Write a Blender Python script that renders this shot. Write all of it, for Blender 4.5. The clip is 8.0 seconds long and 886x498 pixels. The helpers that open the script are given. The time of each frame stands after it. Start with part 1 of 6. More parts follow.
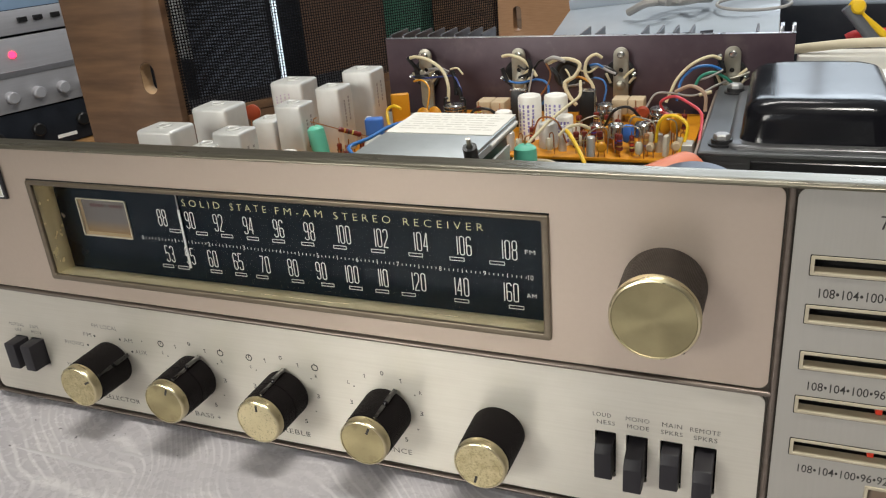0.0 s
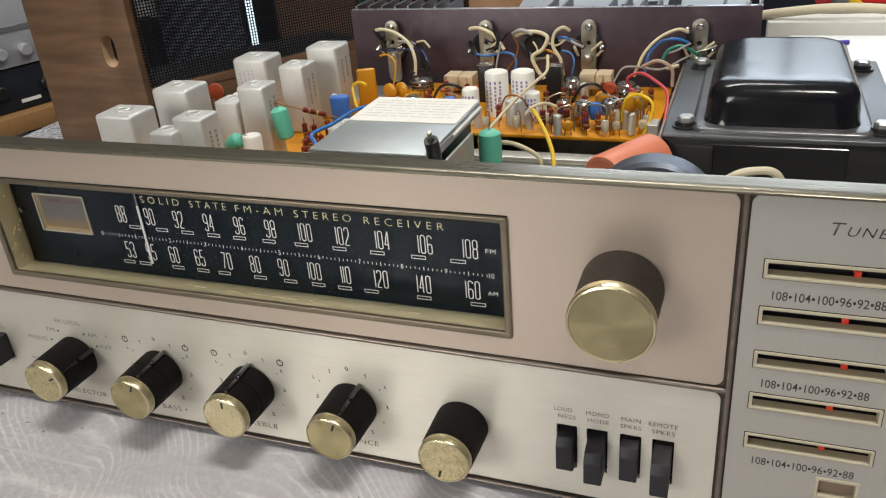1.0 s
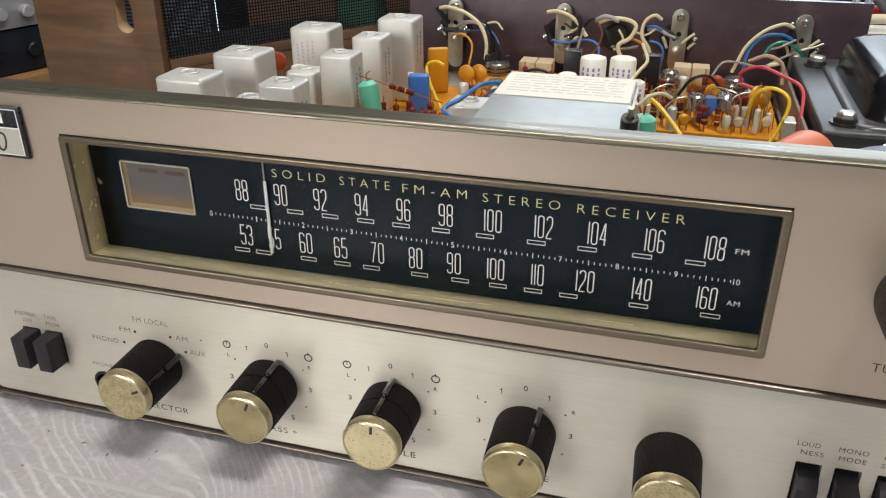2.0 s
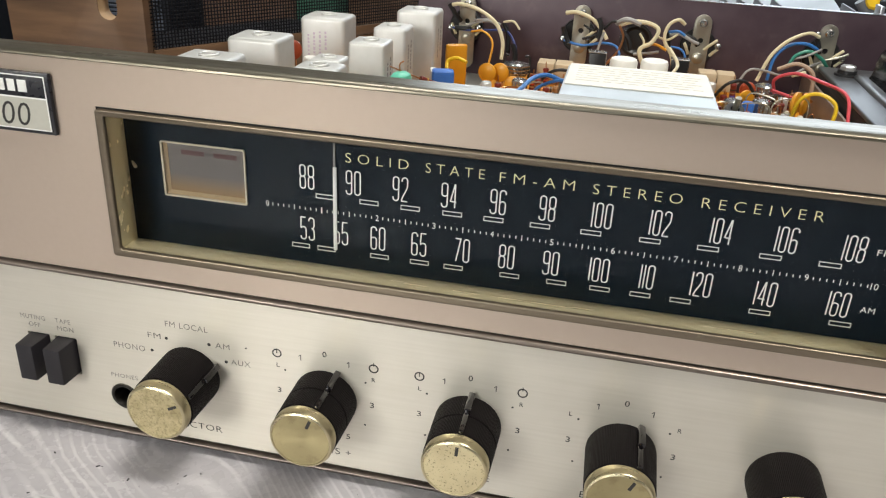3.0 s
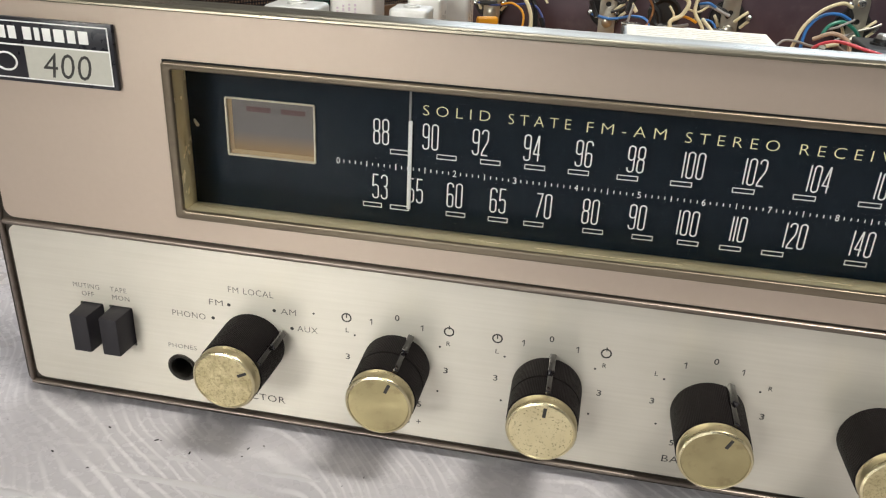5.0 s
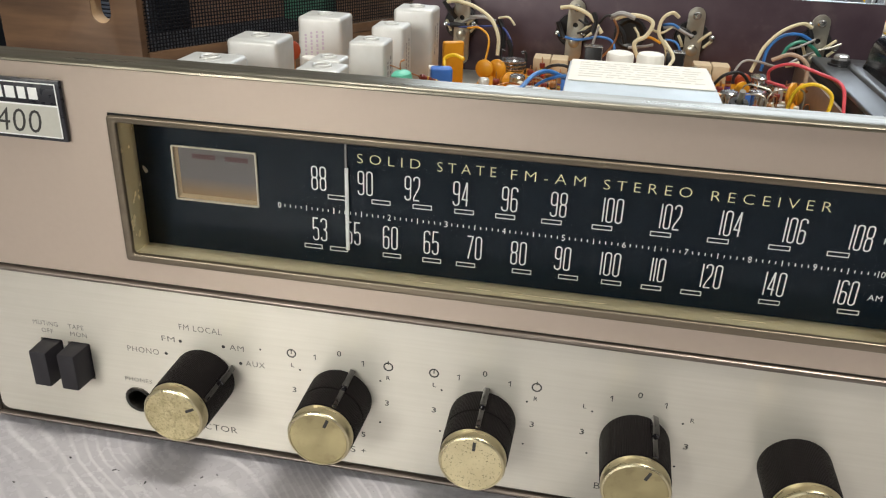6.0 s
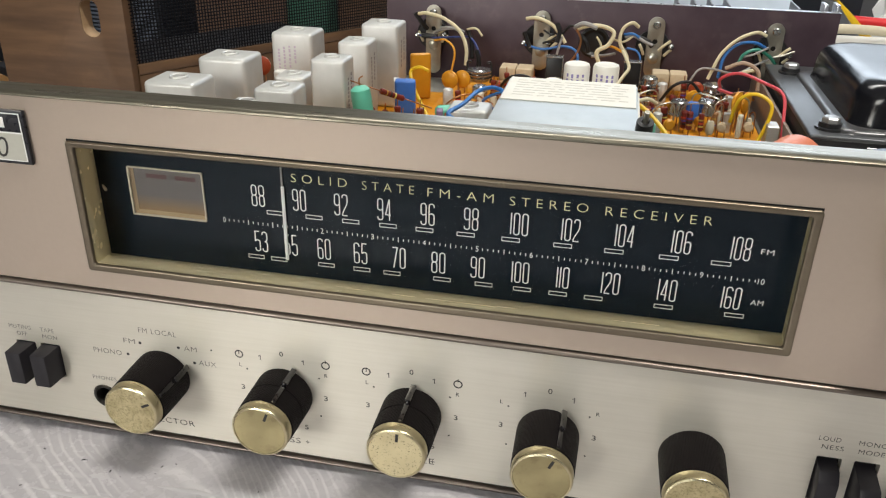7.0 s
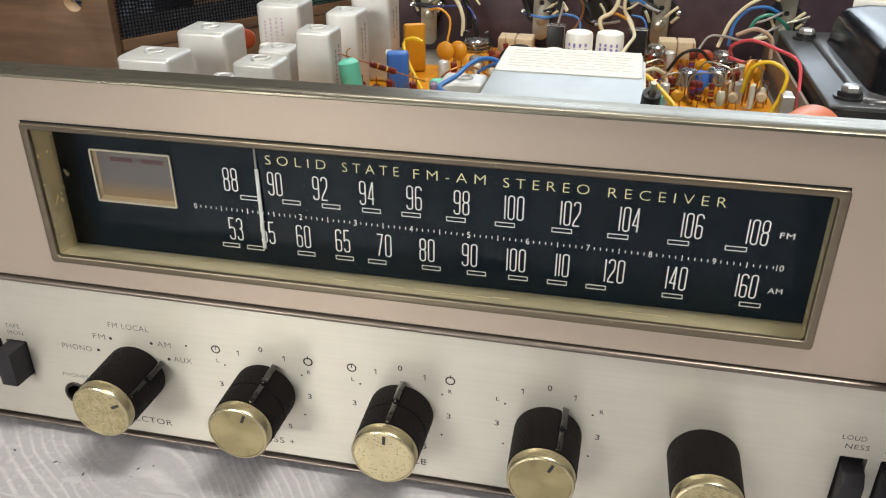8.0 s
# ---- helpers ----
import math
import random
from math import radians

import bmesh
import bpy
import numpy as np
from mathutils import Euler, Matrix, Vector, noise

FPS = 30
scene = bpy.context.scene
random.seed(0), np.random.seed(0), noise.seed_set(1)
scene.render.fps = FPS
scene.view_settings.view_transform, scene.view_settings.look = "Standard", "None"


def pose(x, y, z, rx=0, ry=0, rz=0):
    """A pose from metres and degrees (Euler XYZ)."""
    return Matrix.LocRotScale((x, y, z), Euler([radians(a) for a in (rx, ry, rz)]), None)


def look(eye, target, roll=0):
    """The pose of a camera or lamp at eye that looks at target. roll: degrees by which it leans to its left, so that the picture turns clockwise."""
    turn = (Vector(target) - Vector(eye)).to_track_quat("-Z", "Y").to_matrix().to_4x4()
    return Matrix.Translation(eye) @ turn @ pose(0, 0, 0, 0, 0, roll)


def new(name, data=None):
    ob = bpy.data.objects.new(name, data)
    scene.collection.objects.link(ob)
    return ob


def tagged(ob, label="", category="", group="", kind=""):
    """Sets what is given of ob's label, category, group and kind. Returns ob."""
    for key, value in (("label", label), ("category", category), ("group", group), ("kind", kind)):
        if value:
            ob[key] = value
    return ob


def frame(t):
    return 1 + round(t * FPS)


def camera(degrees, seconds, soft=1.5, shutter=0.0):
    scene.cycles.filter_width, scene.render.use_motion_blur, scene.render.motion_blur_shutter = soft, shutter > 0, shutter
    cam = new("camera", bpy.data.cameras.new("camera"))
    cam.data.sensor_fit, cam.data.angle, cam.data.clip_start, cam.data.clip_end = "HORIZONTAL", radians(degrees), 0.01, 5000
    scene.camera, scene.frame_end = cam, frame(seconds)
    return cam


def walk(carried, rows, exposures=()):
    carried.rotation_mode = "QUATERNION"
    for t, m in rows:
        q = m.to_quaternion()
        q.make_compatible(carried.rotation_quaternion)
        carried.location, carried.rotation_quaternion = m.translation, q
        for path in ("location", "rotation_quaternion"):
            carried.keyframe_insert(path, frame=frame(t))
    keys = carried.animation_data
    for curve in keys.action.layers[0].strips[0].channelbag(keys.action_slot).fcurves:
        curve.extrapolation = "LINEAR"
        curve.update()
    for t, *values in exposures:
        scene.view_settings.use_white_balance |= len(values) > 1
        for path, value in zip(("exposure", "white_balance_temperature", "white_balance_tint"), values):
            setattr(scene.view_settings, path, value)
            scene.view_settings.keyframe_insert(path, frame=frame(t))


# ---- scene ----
cam = camera(57.38, 8.0, 1.2)
PATH = [
    (0, (-0.00017, -0.22254, 0.19923), (-0.10952, 0.02988, 0.07953), -4.80),
    (0.2, (0.00282, -0.21561, 0.20281), (-0.10577, 0.03509, 0.07890), -5.20),
    (0.5, (0.00642, -0.20690, 0.20427), (-0.10046, 0.04179, 0.07491), -5.57),
    (0.6, (0.00898, -0.20485, 0.20435), (-0.09699, 0.04343, 0.07348), -5.58),
    (0.8, (0.00823, -0.20409, 0.20483), (-0.09496, 0.04376, 0.07096), -5.28),
    (1, (0.00380, -0.21377, 0.21264), (-0.09649, 0.03404, 0.07650), -5.03),
    (1.2, (-0.01277, -0.22065, 0.21351), (-0.10872, 0.02850, 0.07671), -4.20),
    (1.3, (-0.02261, -0.21894, 0.21474), (-0.11653, 0.02988, 0.07592), -3.87),
    (1.5, (-0.04224, -0.20994, 0.21168), (-0.13142, 0.04050, 0.07266), -3.03),
    (1.8, (-0.07603, -0.19909, 0.19857), (-0.15601, 0.05637, 0.06314), -1.34),
    (2, (-0.09347, -0.19908, 0.18939), (-0.16783, 0.05848, 0.05471), -0.22),
    (2.2, (-0.11132, -0.19962, 0.17872), (-0.18073, 0.06028, 0.04592), 0.64),
    (3.3, (-0.14872, -0.18652, 0.16633), (-0.19628, 0.08081, 0.03878), 3.35),
    (3.5, (-0.15610, -0.18963, 0.15950), (-0.20165, 0.07826, 0.03238), 3.46),
    (3.8, (-0.16263, -0.19418, 0.15219), (-0.20621, 0.07446, 0.02597), 3.47),
    (4, (-0.16418, -0.19482, 0.14898), (-0.20651, 0.07386, 0.02242), 3.54),
    (4.2, (-0.16725, -0.19352, 0.14967), (-0.20677, 0.07523, 0.02235), 3.65),
    (5.3, (-0.16529, -0.19143, 0.16038), (-0.21331, 0.07521, 0.03156), 2.50),
    (5.5, (-0.16328, -0.19322, 0.16230), (-0.20895, 0.07506, 0.03604), 2.54),
    (5.8, (-0.15339, -0.19102, 0.16535), (-0.20143, 0.07648, 0.03832), 2.15),
    (6, (-0.14730, -0.19195, 0.17283), (-0.19525, 0.07429, 0.04315), 2.04),
    (6.2, (-0.13772, -0.19559, 0.17754), (-0.18757, 0.07026, 0.04777), 1.71),
    (6.5, (-0.12604, -0.20407, 0.18564), (-0.17820, 0.06168, 0.05658), 1.41),
    (6.6, (-0.12625, -0.20633, 0.19020), (-0.17785, 0.05804, 0.05811), 1.29),
    (6.8, (-0.12408, -0.20785, 0.19162), (-0.17694, 0.05592, 0.05884), 1.07),
    (7, (-0.11748, -0.20440, 0.18785), (-0.17125, 0.05955, 0.05579), 1.13),
    (7.2, (-0.11817, -0.20109, 0.18934), (-0.17176, 0.06145, 0.05444), 1.02),
    (7.5, (-0.11490, -0.19333, 0.19363), (-0.16765, 0.06783, 0.05574), 1.04),
    (7.6, (-0.11150, -0.18952, 0.19268), (-0.16562, 0.07170, 0.05542), 0.89),
    (7.8, (-0.10837, -0.18187, 0.18691), (-0.16429, 0.07807, 0.04798), 0.49),
    (8, (-0.11651, -0.18456, 0.18214), (-0.17172, 0.07469, 0.04162), 0.23),
]
walk(cam, [(t, look(eye, target, roll)) for t, eye, target, roll in PATH], [(0, 0.09), (1.5, 0.06), (3.5, 0.3), (5.5, 0.23), (7.0, 0.12), (8.0, 0.25)])

# ---- world and lamps ----
world = bpy.data.worlds.new("world")
scene.world = world
world.use_nodes = True
world.node_tree.nodes["Background"].inputs[0].default_value = (0.55, 0.6, 0.7, 1)
world.node_tree.nodes["Background"].inputs[1].default_value = 0.02
scene.view_settings.exposure = 0.0


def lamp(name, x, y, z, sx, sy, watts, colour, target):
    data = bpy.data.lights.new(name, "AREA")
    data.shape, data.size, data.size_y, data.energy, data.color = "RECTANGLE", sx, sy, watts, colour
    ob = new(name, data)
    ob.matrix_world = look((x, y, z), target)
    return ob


# ceiling lamp to the right over the bench, added fills overhead behind the receiver and low behind the camera, and the
# sky in the far window
lamp("overhead_light", 0.36, -0.32, 1.6, 0.16, 0.45, 21.5, (1.0, 0.97, 0.88), (0.38, -0.31, 0))
# low frontal fill behind the camera, its source unseen
lamp("unseen_light", -0.92, -2.24, 0.82, 1.2, 0.8, 45, (1.0, 0.96, 0.865), (-0.18, 0, 0.05))
# overhead fill added to brighten the bared parts behind the front
lamp("overhead_light", -0.35, 0.95, 1.6, 0.9, 0.2, 13, (1.0, 0.98, 0.93), (-0.3, 0.8, 0))
lamp("unseen_light", 0.1, 2.28, 0.75, 1.5, 0.9, 13, (0.80, 0.90, 1.0), (0.1, 0, 0.35))

# ---- small tools ----
MM = 0.001
PLACED = {}


def thing(name, base, label, category, group="", kind=""):
    ob = new(name)
    ob.empty_display_size = 0.01
    ob.matrix_basis = Matrix.Translation(base)
    PLACED[ob] = ob.matrix_basis.copy()
    return tagged(ob, label, category, group, kind)


def as_mesh(name, bm, angle=35):
    me = bpy.data.meshes.new(name)
    bm.normal_update()
    bm.to_mesh(me)
    bm.free()
    me.shade_smooth()
    me.set_sharp_from_angle(angle=radians(angle))
    return me


def part(name, bm, material, parent=None, label="", m=None, kind=""):
    """Links a bmesh or mesh, with its pose in the world, under a thing or a part."""
    me = as_mesh(name, bm) if isinstance(bm, bmesh.types.BMesh) else bm
    if material is not None and not me.materials:
        me.materials.append(material)
    ob = new(name, me)
    m = m or Matrix.Identity(4)
    if parent is not None:
        ob.parent = parent
        ob.matrix_parent_inverse = PLACED[parent].inverted()
    ob.matrix_basis = m
    PLACED[ob] = m.copy()
    if label or kind:
        tagged(ob, label=label, kind=kind)
    return ob


def box(x0, x1, y0, y1, z0, z1, bevel=0.0, seg=2, bm=None, m=None):
    """A box in millimetres, its edges rounded."""
    b = bmesh.new()
    bmesh.ops.create_cube(b, size=1.0)
    bmesh.ops.scale(b, vec=((x1 - x0) * MM, (y1 - y0) * MM, (z1 - z0) * MM), verts=b.verts)
    if bevel:
        bmesh.ops.bevel(b, geom=list(b.edges), offset=bevel * MM, segments=seg, profile=0.5, affect="EDGES", clamp_overlap=True)
    bmesh.ops.translate(b, vec=((x0 + x1) / 2 * MM, (y0 + y1) / 2 * MM, (z0 + z1) / 2 * MM), verts=b.verts)
    if m is not None:
        bmesh.ops.transform(b, matrix=m, verts=b.verts)
    return merged(bm, b)


def merged(bm, b):
    if bm is None:
        return b
    me = bpy.data.meshes.new("scrap")
    b.to_mesh(me)
    b.free()
    bm.from_mesh(me)
    bpy.data.meshes.remove(me)
    return bm


def lathe(profile, seg=32, m=None, bm=None, wobble=0.0):
    """Turns a profile of (radius, height) in millimetres round z."""
    b = bmesh.new()
    rings = []
    for r, h in profile:
        if r < 1e-6:
            rings.append([b.verts.new((0, 0, h * MM))])
        else:
            ring = []
            for i in range(seg):
                a = 2 * math.pi * i / seg
                rr = (r - (wobble if i % 2 and r > 1 else 0)) * MM
                ring.append(b.verts.new((rr * math.cos(a), rr * math.sin(a), h * MM)))
            rings.append(ring)
    for p, q in zip(rings, rings[1:]):
        for i in range(seg):
            j = (i + 1) % seg
            if len(p) == 1 and len(q) == 1:
                continue
            if len(p) == 1:
                b.faces.new((p[0], q[j], q[i]))
            elif len(q) == 1:
                b.faces.new((p[i], p[j], q[0]))
            else:
                b.faces.new((p[i], p[j], q[j], q[i]))
    bmesh.ops.recalc_face_normals(b, faces=b.faces)
    if m is not None:
        bmesh.ops.transform(b, matrix=m, verts=b.verts)
    return merged(bm, b)


def glide(points, steps=6):
    """A smooth line through points (Catmull-Rom)."""
    p = [Vector(q) for q in points]
    p = [2 * p[0] - p[1]] + p + [2 * p[-1] - p[-2]]
    out = []
    for i in range(1, len(p) - 2):
        for k in range(steps):
            t = k / steps
            a, b, c, d = p[i - 1], p[i], p[i + 1], p[i + 2]
            out.append(0.5 * (2 * b + (c - a) * t + (2 * a - 5 * b + 4 * c - d) * t * t + (3 * b - a - 3 * c + d) * t ** 3))
    return out + [p[-2]]


def tube(points, r, seg=8, steps=6, bm=None, ends=True):
    """A wire or hose through points, all in millimetres."""
    line = [v * MM for v in glide(points, steps)]
    b = bmesh.new()
    side, rings = None, []
    for i, v in enumerate(line):
        way = (line[min(i + 1, len(line) - 1)] - line[max(i - 1, 0)]).normalized()
        if side is None:
            side = way.orthogonal().normalized()
        side = (side - way * side.dot(way)).normalized()
        up = way.cross(side)
        rings.append([b.verts.new(v + r * MM * (math.cos(2 * math.pi * k / seg) * side + math.sin(2 * math.pi * k / seg) * up)) for k in range(seg)])
    for p, q in zip(rings, rings[1:]):
        for k in range(seg):
            b.faces.new((p[k], p[(k + 1) % seg], q[(k + 1) % seg], q[k]))
    if ends:
        b.faces.new(rings[0][::-1])
        b.faces.new(rings[-1])
    bmesh.ops.recalc_face_normals(b, faces=b.faces)
    return merged(bm, b)


def rrect(x0, z0, x1, z1, r=0.0, n=6):
    """The outline of a rectangle with rounded corners, in millimetres."""
    if r <= 0:
        return [(x0, z0), (x1, z0), (x1, z1), (x0, z1)]
    out = []
    for cx, cz, a0 in ((x1 - r, z0 + r, -90), (x1 - r, z1 - r, 0), (x0 + r, z1 - r, 90), (x0 + r, z0 + r, 180)):
        for i in range(n + 1):
            a = radians(a0 + 90 * i / n)
            out.append((cx + r * math.cos(a), cz + r * math.sin(a)))
    return out


def ring_points(cx, cz, rx, rz, n=24):
    return [(cx + rx * math.cos(2 * math.pi * i / n), cz + rz * math.sin(2 * math.pi * i / n)) for i in range(n)]


def plate(name, outlines, front, back, bevel=0.0):
    """A sheet cut from outlines in x and z (the first outside, the rest holes), from y = front to back, in millimetres."""
    cu = bpy.data.curves.new(name, "CURVE")
    cu.dimensions, cu.fill_mode = "2D", "BOTH"
    half = (back - front) / 2
    cu.extrude, cu.bevel_depth, cu.bevel_resolution = (half - bevel) * MM, bevel * MM, 2
    for points in outlines:
        s = cu.splines.new("POLY")
        s.points.add(len(points) - 1)
        for q, (x, z) in zip(s.points, points):
            q.co = (x * MM, z * MM, 0, 1)
        s.use_cyclic_u = True
    ob = bpy.data.objects.new(name, cu)
    scene.collection.objects.link(ob)
    me = bpy.data.meshes.new_from_object(ob.evaluated_get(bpy.context.evaluated_depsgraph_get()))
    bpy.data.objects.remove(ob)
    bpy.data.curves.remove(cu)
    me.name = name
    weld = bmesh.new()
    weld.from_mesh(me)
    bmesh.ops.remove_doubles(weld, verts=weld.verts, dist=1e-6)
    weld.to_mesh(me)
    weld.free()
    me.transform(Matrix.Translation((0, (front + half) * MM, 0)) @ pose(0, 0, 0, 90))
    me.shade_smooth()
    me.set_sharp_from_angle(angle=radians(35))
    return me


def words(text, x0, x1, z0, z1, y, thin=0.0, space=1.0, shear=0.0):
    """Letters as a thin mesh, fitted between x0 and x1, z0 and z1 at depth y, in millimetres, read from the front."""
    cu = bpy.data.curves.new("lettering", "FONT")
    cu.body, cu.size, cu.offset, cu.space_character, cu.shear, cu.resolution_u = text, 1.0, -thin, space, shear, 3
    ob = bpy.data.objects.new("lettering", cu)
    scene.collection.objects.link(ob)
    me = bpy.data.meshes.new_from_object(ob.evaluated_get(bpy.context.evaluated_depsgraph_get()))
    bpy.data.objects.remove(ob)
    bpy.data.curves.remove(cu)
    me.name = "lettering"
    co = np.empty(len(me.vertices) * 3)
    me.vertices.foreach_get("co", co)
    co = co.reshape(-1, 3)
    lo, hi = co.min(0), co.max(0)
    out = np.empty_like(co)
    out[:, 0] = (x0 + (co[:, 0] - lo[0]) / max(hi[0] - lo[0], 1e-6) * (x1 - x0)) * MM
    out[:, 2] = (z0 + (co[:, 1] - lo[1]) / max(hi[1] - lo[1], 1e-6) * (z1 - z0)) * MM
    out[:, 1] = y * MM
    me.vertices.foreach_set("co", out.ravel())
    me.update()
    return me


# ---- materials ----
def material(name, colour, rough=0.5, metal=0.0, second=None, grain=300.0, stretch=(1, 1, 1), amount=0.5, bump=0.05,
             rough_var=0.12, stains=0.0, stain_colour=(0.05, 0.04, 0.03), stain_scale=60.0, stain_at=0.62, coat=0.0, ior=1.45, spec=0.5):
    """A surface with two scales of colour, uneven gloss, fine relief and, if asked, stains."""
    mt = bpy.data.materials.new(name)
    mt.use_nodes = True
    nt = mt.node_tree
    n, link = nt.nodes, nt.links.new
    p = n["Principled BSDF"]
    p.inputs["Metallic"].default_value = metal
    p.inputs["Coat Weight"].default_value = coat
    p.inputs["Coat Roughness"].default_value = 0.08
    p.inputs["IOR"].default_value = ior
    p.inputs["Specular IOR Level"].default_value = spec
    where = n.new("ShaderNodeTexCoord")
    stretched = n.new("ShaderNodeMapping")
    stretched.inputs["Scale"].default_value = stretch
    link(where.outputs["Object"], stretched.inputs["Vector"])
    fine = n.new("ShaderNodeTexNoise")
    fine.inputs["Scale"].default_value, fine.inputs["Detail"].default_value = grain, 5
    link(stretched.outputs[0], fine.inputs["Vector"])
    wide = n.new("ShaderNodeTexNoise")
    wide.inputs["Scale"].default_value, wide.inputs["Detail"].default_value = grain / 14, 3
    link(where.outputs["Object"], wide.inputs["Vector"])
    both = n.new("ShaderNodeMath")
    both.operation = "MULTIPLY_ADD"
    both.inputs[1].default_value = 0.6
    link(fine.outputs["Fac"], both.inputs[0])
    half = n.new("ShaderNodeMath")
    half.operation = "MULTIPLY"
    half.inputs[1].default_value = 0.4
    link(wide.outputs["Fac"], half.inputs[0])
    link(half.outputs[0], both.inputs[2])
    ramp = n.new("ShaderNodeMapRange")
    ramp.inputs[1].default_value, ramp.inputs[2].default_value = 0.35, 0.65
    ramp.inputs[3].default_value, ramp.inputs[4].default_value = 0.0, amount
    link(both.outputs[0], ramp.inputs[0])
    mix = n.new("ShaderNodeMix")
    mix.data_type = "RGBA"
    second = second or tuple(c * 0.8 for c in colour)
    mix.inputs[6].default_value, mix.inputs[7].default_value = (*colour, 1), (*second, 1)
    link(ramp.outputs[0], mix.inputs[0])
    out = mix.outputs[2]
    if stains:
        spots = n.new("ShaderNodeTexNoise")
        spots.inputs["Scale"].default_value, spots.inputs["Detail"].default_value = stain_scale, 8
        spots.inputs["Roughness"].default_value = 0.65
        link(where.outputs["Object"], spots.inputs["Vector"])
        cut = n.new("ShaderNodeMapRange")
        cut.inputs[1].default_value, cut.inputs[2].default_value = stain_at, stain_at + 0.1
        cut.inputs[4].default_value = stains
        link(spots.outputs["Fac"], cut.inputs[0])
        over = n.new("ShaderNodeMix")
        over.data_type = "RGBA"
        over.inputs[7].default_value = (*stain_colour, 1)
        link(cut.outputs[0], over.inputs[0])
        link(out, over.inputs[6])
        out = over.outputs[2]
    link(out, p.inputs["Base Color"])
    shine = n.new("ShaderNodeMapRange")
    shine.inputs[1].default_value, shine.inputs[2].default_value = 0.3, 0.7
    shine.inputs[3].default_value, shine.inputs[4].default_value = max(rough - rough_var / 2, 0.02), min(rough + rough_var / 2, 1)
    link(both.outputs[0], shine.inputs[0])
    link(shine.outputs[0], p.inputs["Roughness"])
    if bump:
        relief = n.new("ShaderNodeBump")
        relief.inputs["Strength"].default_value, relief.inputs["Distance"].default_value = bump, 0.001
        link(fine.outputs["Fac"], relief.inputs["Height"])
        link(relief.outputs[0], p.inputs["Normal"])
    return mt


def plain(name, colour, rough=0.4, metal=0.0, bump=0.03, **more):
    return material(name, colour, rough, metal, grain=500, amount=0.35, bump=bump, **more)


champagne = material("champagne anodised aluminium", (0.52, 0.43, 0.356), 0.39, 0.68, (0.49, 0.404, 0.33), 500, (1, 1, 1), 0.35, 0.02, rough_var=0.08)
silver = material("brushed silver aluminium", (0.655, 0.62, 0.545), 0.38, 0.6, (0.59, 0.555, 0.48), 1100, (0.03, 1, 1), 0.7, 0.016, rough_var=0.06)


def brushed(mt, amount):
    """Turns the gloss of a panel with planar uv into that of metal brushed from side to side."""
    n, link = mt.node_tree.nodes, mt.node_tree.links.new
    p = n["Principled BSDF"]
    p.inputs["Anisotropic"].default_value, p.inputs["Anisotropic Rotation"].default_value = amount, 0.25
    way = n.new("ShaderNodeTangent")
    way.direction_type, way.uv_map = "UV_MAP", "planar"
    link(way.outputs[0], p.inputs["Tangent"])


brushed(silver, 0.8)
brushed(champagne, 0.5)
grey_panel = material("grey satin aluminium", (0.45, 0.432, 0.395), 0.4, 0.6, (0.415, 0.40, 0.365), 900, (1, 1, 0.05), 0.4, 0.03)
brushed(grey_panel, 0.5)
bronze = material("dark bronze trim", (0.05, 0.042, 0.034), 0.36, 0.7, (0.055, 0.049, 0.040), 260, (1, 1, 1), 0.6, 0.02, stains=0.5, stain_colour=(0.22, 0.195, 0.15), stain_scale=140, stain_at=0.66)
nickel = material("tarnished nickel rail", (0.225, 0.205, 0.16), 0.3, 0.8, (0.14, 0.125, 0.092), 420, (0.06, 1, 1), 0.8, 0.12, stains=0.6, stain_colour=(0.10, 0.085, 0.06), stain_scale=110, stain_at=0.62)
rib_bronze = material("rubbed bronze rib", (0.21, 0.175, 0.15), 0.36, 0.8, (0.15, 0.122, 0.102), 420, (0.06, 1, 1), 0.8, 0.05, stains=0.6, stain_colour=(0.40, 0.36, 0.29), stain_scale=120, stain_at=0.64)
# pale colour stands in for the highlight along the bezel's inner edge
bezel_highlight = material("pale bezel highlight", (0.92, 0.86, 0.68), 0.2, 0.45, (0.70, 0.63, 0.46), 420, (0.06, 1, 1), 0.8, 0.04)
bezel_lip = material("browned bezel lip", (0.21, 0.175, 0.125), 0.34, 0.8, (0.18, 0.145, 0.11), 420, (0.06, 1, 1), 0.8, 0.06, stains=0.5, stain_colour=(0.45, 0.39, 0.26), stain_scale=150, stain_at=0.64)
bezel_gold = material("worn gold bezel metal", (0.97, 0.88, 0.62), 0.24, 0.45, (0.88, 0.78, 0.52), 260, (0.05, 1, 1), 0.4, 0.03, stains=0.2, stain_colour=(0.20, 0.165, 0.10), stain_scale=170, stain_at=0.66)
dial_black = material("blue-black dial plate", (0.0055, 0.0102, 0.0165), 0.22, 0.0, (0.0068, 0.012, 0.0185), 200, (1, 1, 1), 0.5, 0.0, spec=0.25)
ink_white = plain("white dial ink", (0.80, 0.81, 0.79), 0.5, bump=0)
ink_yellow = plain("pale yellow dial ink", (0.88, 0.85, 0.50), 0.5, bump=0)
ink_black = plain("black panel ink", (0.03, 0.028, 0.026), 0.5, bump=0)
needle_white = plain("white painted pointer", (0.85, 0.85, 0.83), 0.4)
knob_black = material("black knurled knob plastic", (0.006, 0.0045, 0.005), 0.55, 0.0, (0.009, 0.007, 0.0072), 400, (1, 1, 1), 0.6, 0.0, spec=0.12)
knob_brown = material("dark brown knob side", (0.03, 0.023, 0.019), 0.5, 0.1, (0.022, 0.017, 0.014), 300, (1, 1, 1), 0.6, 0.0, spec=0.2)


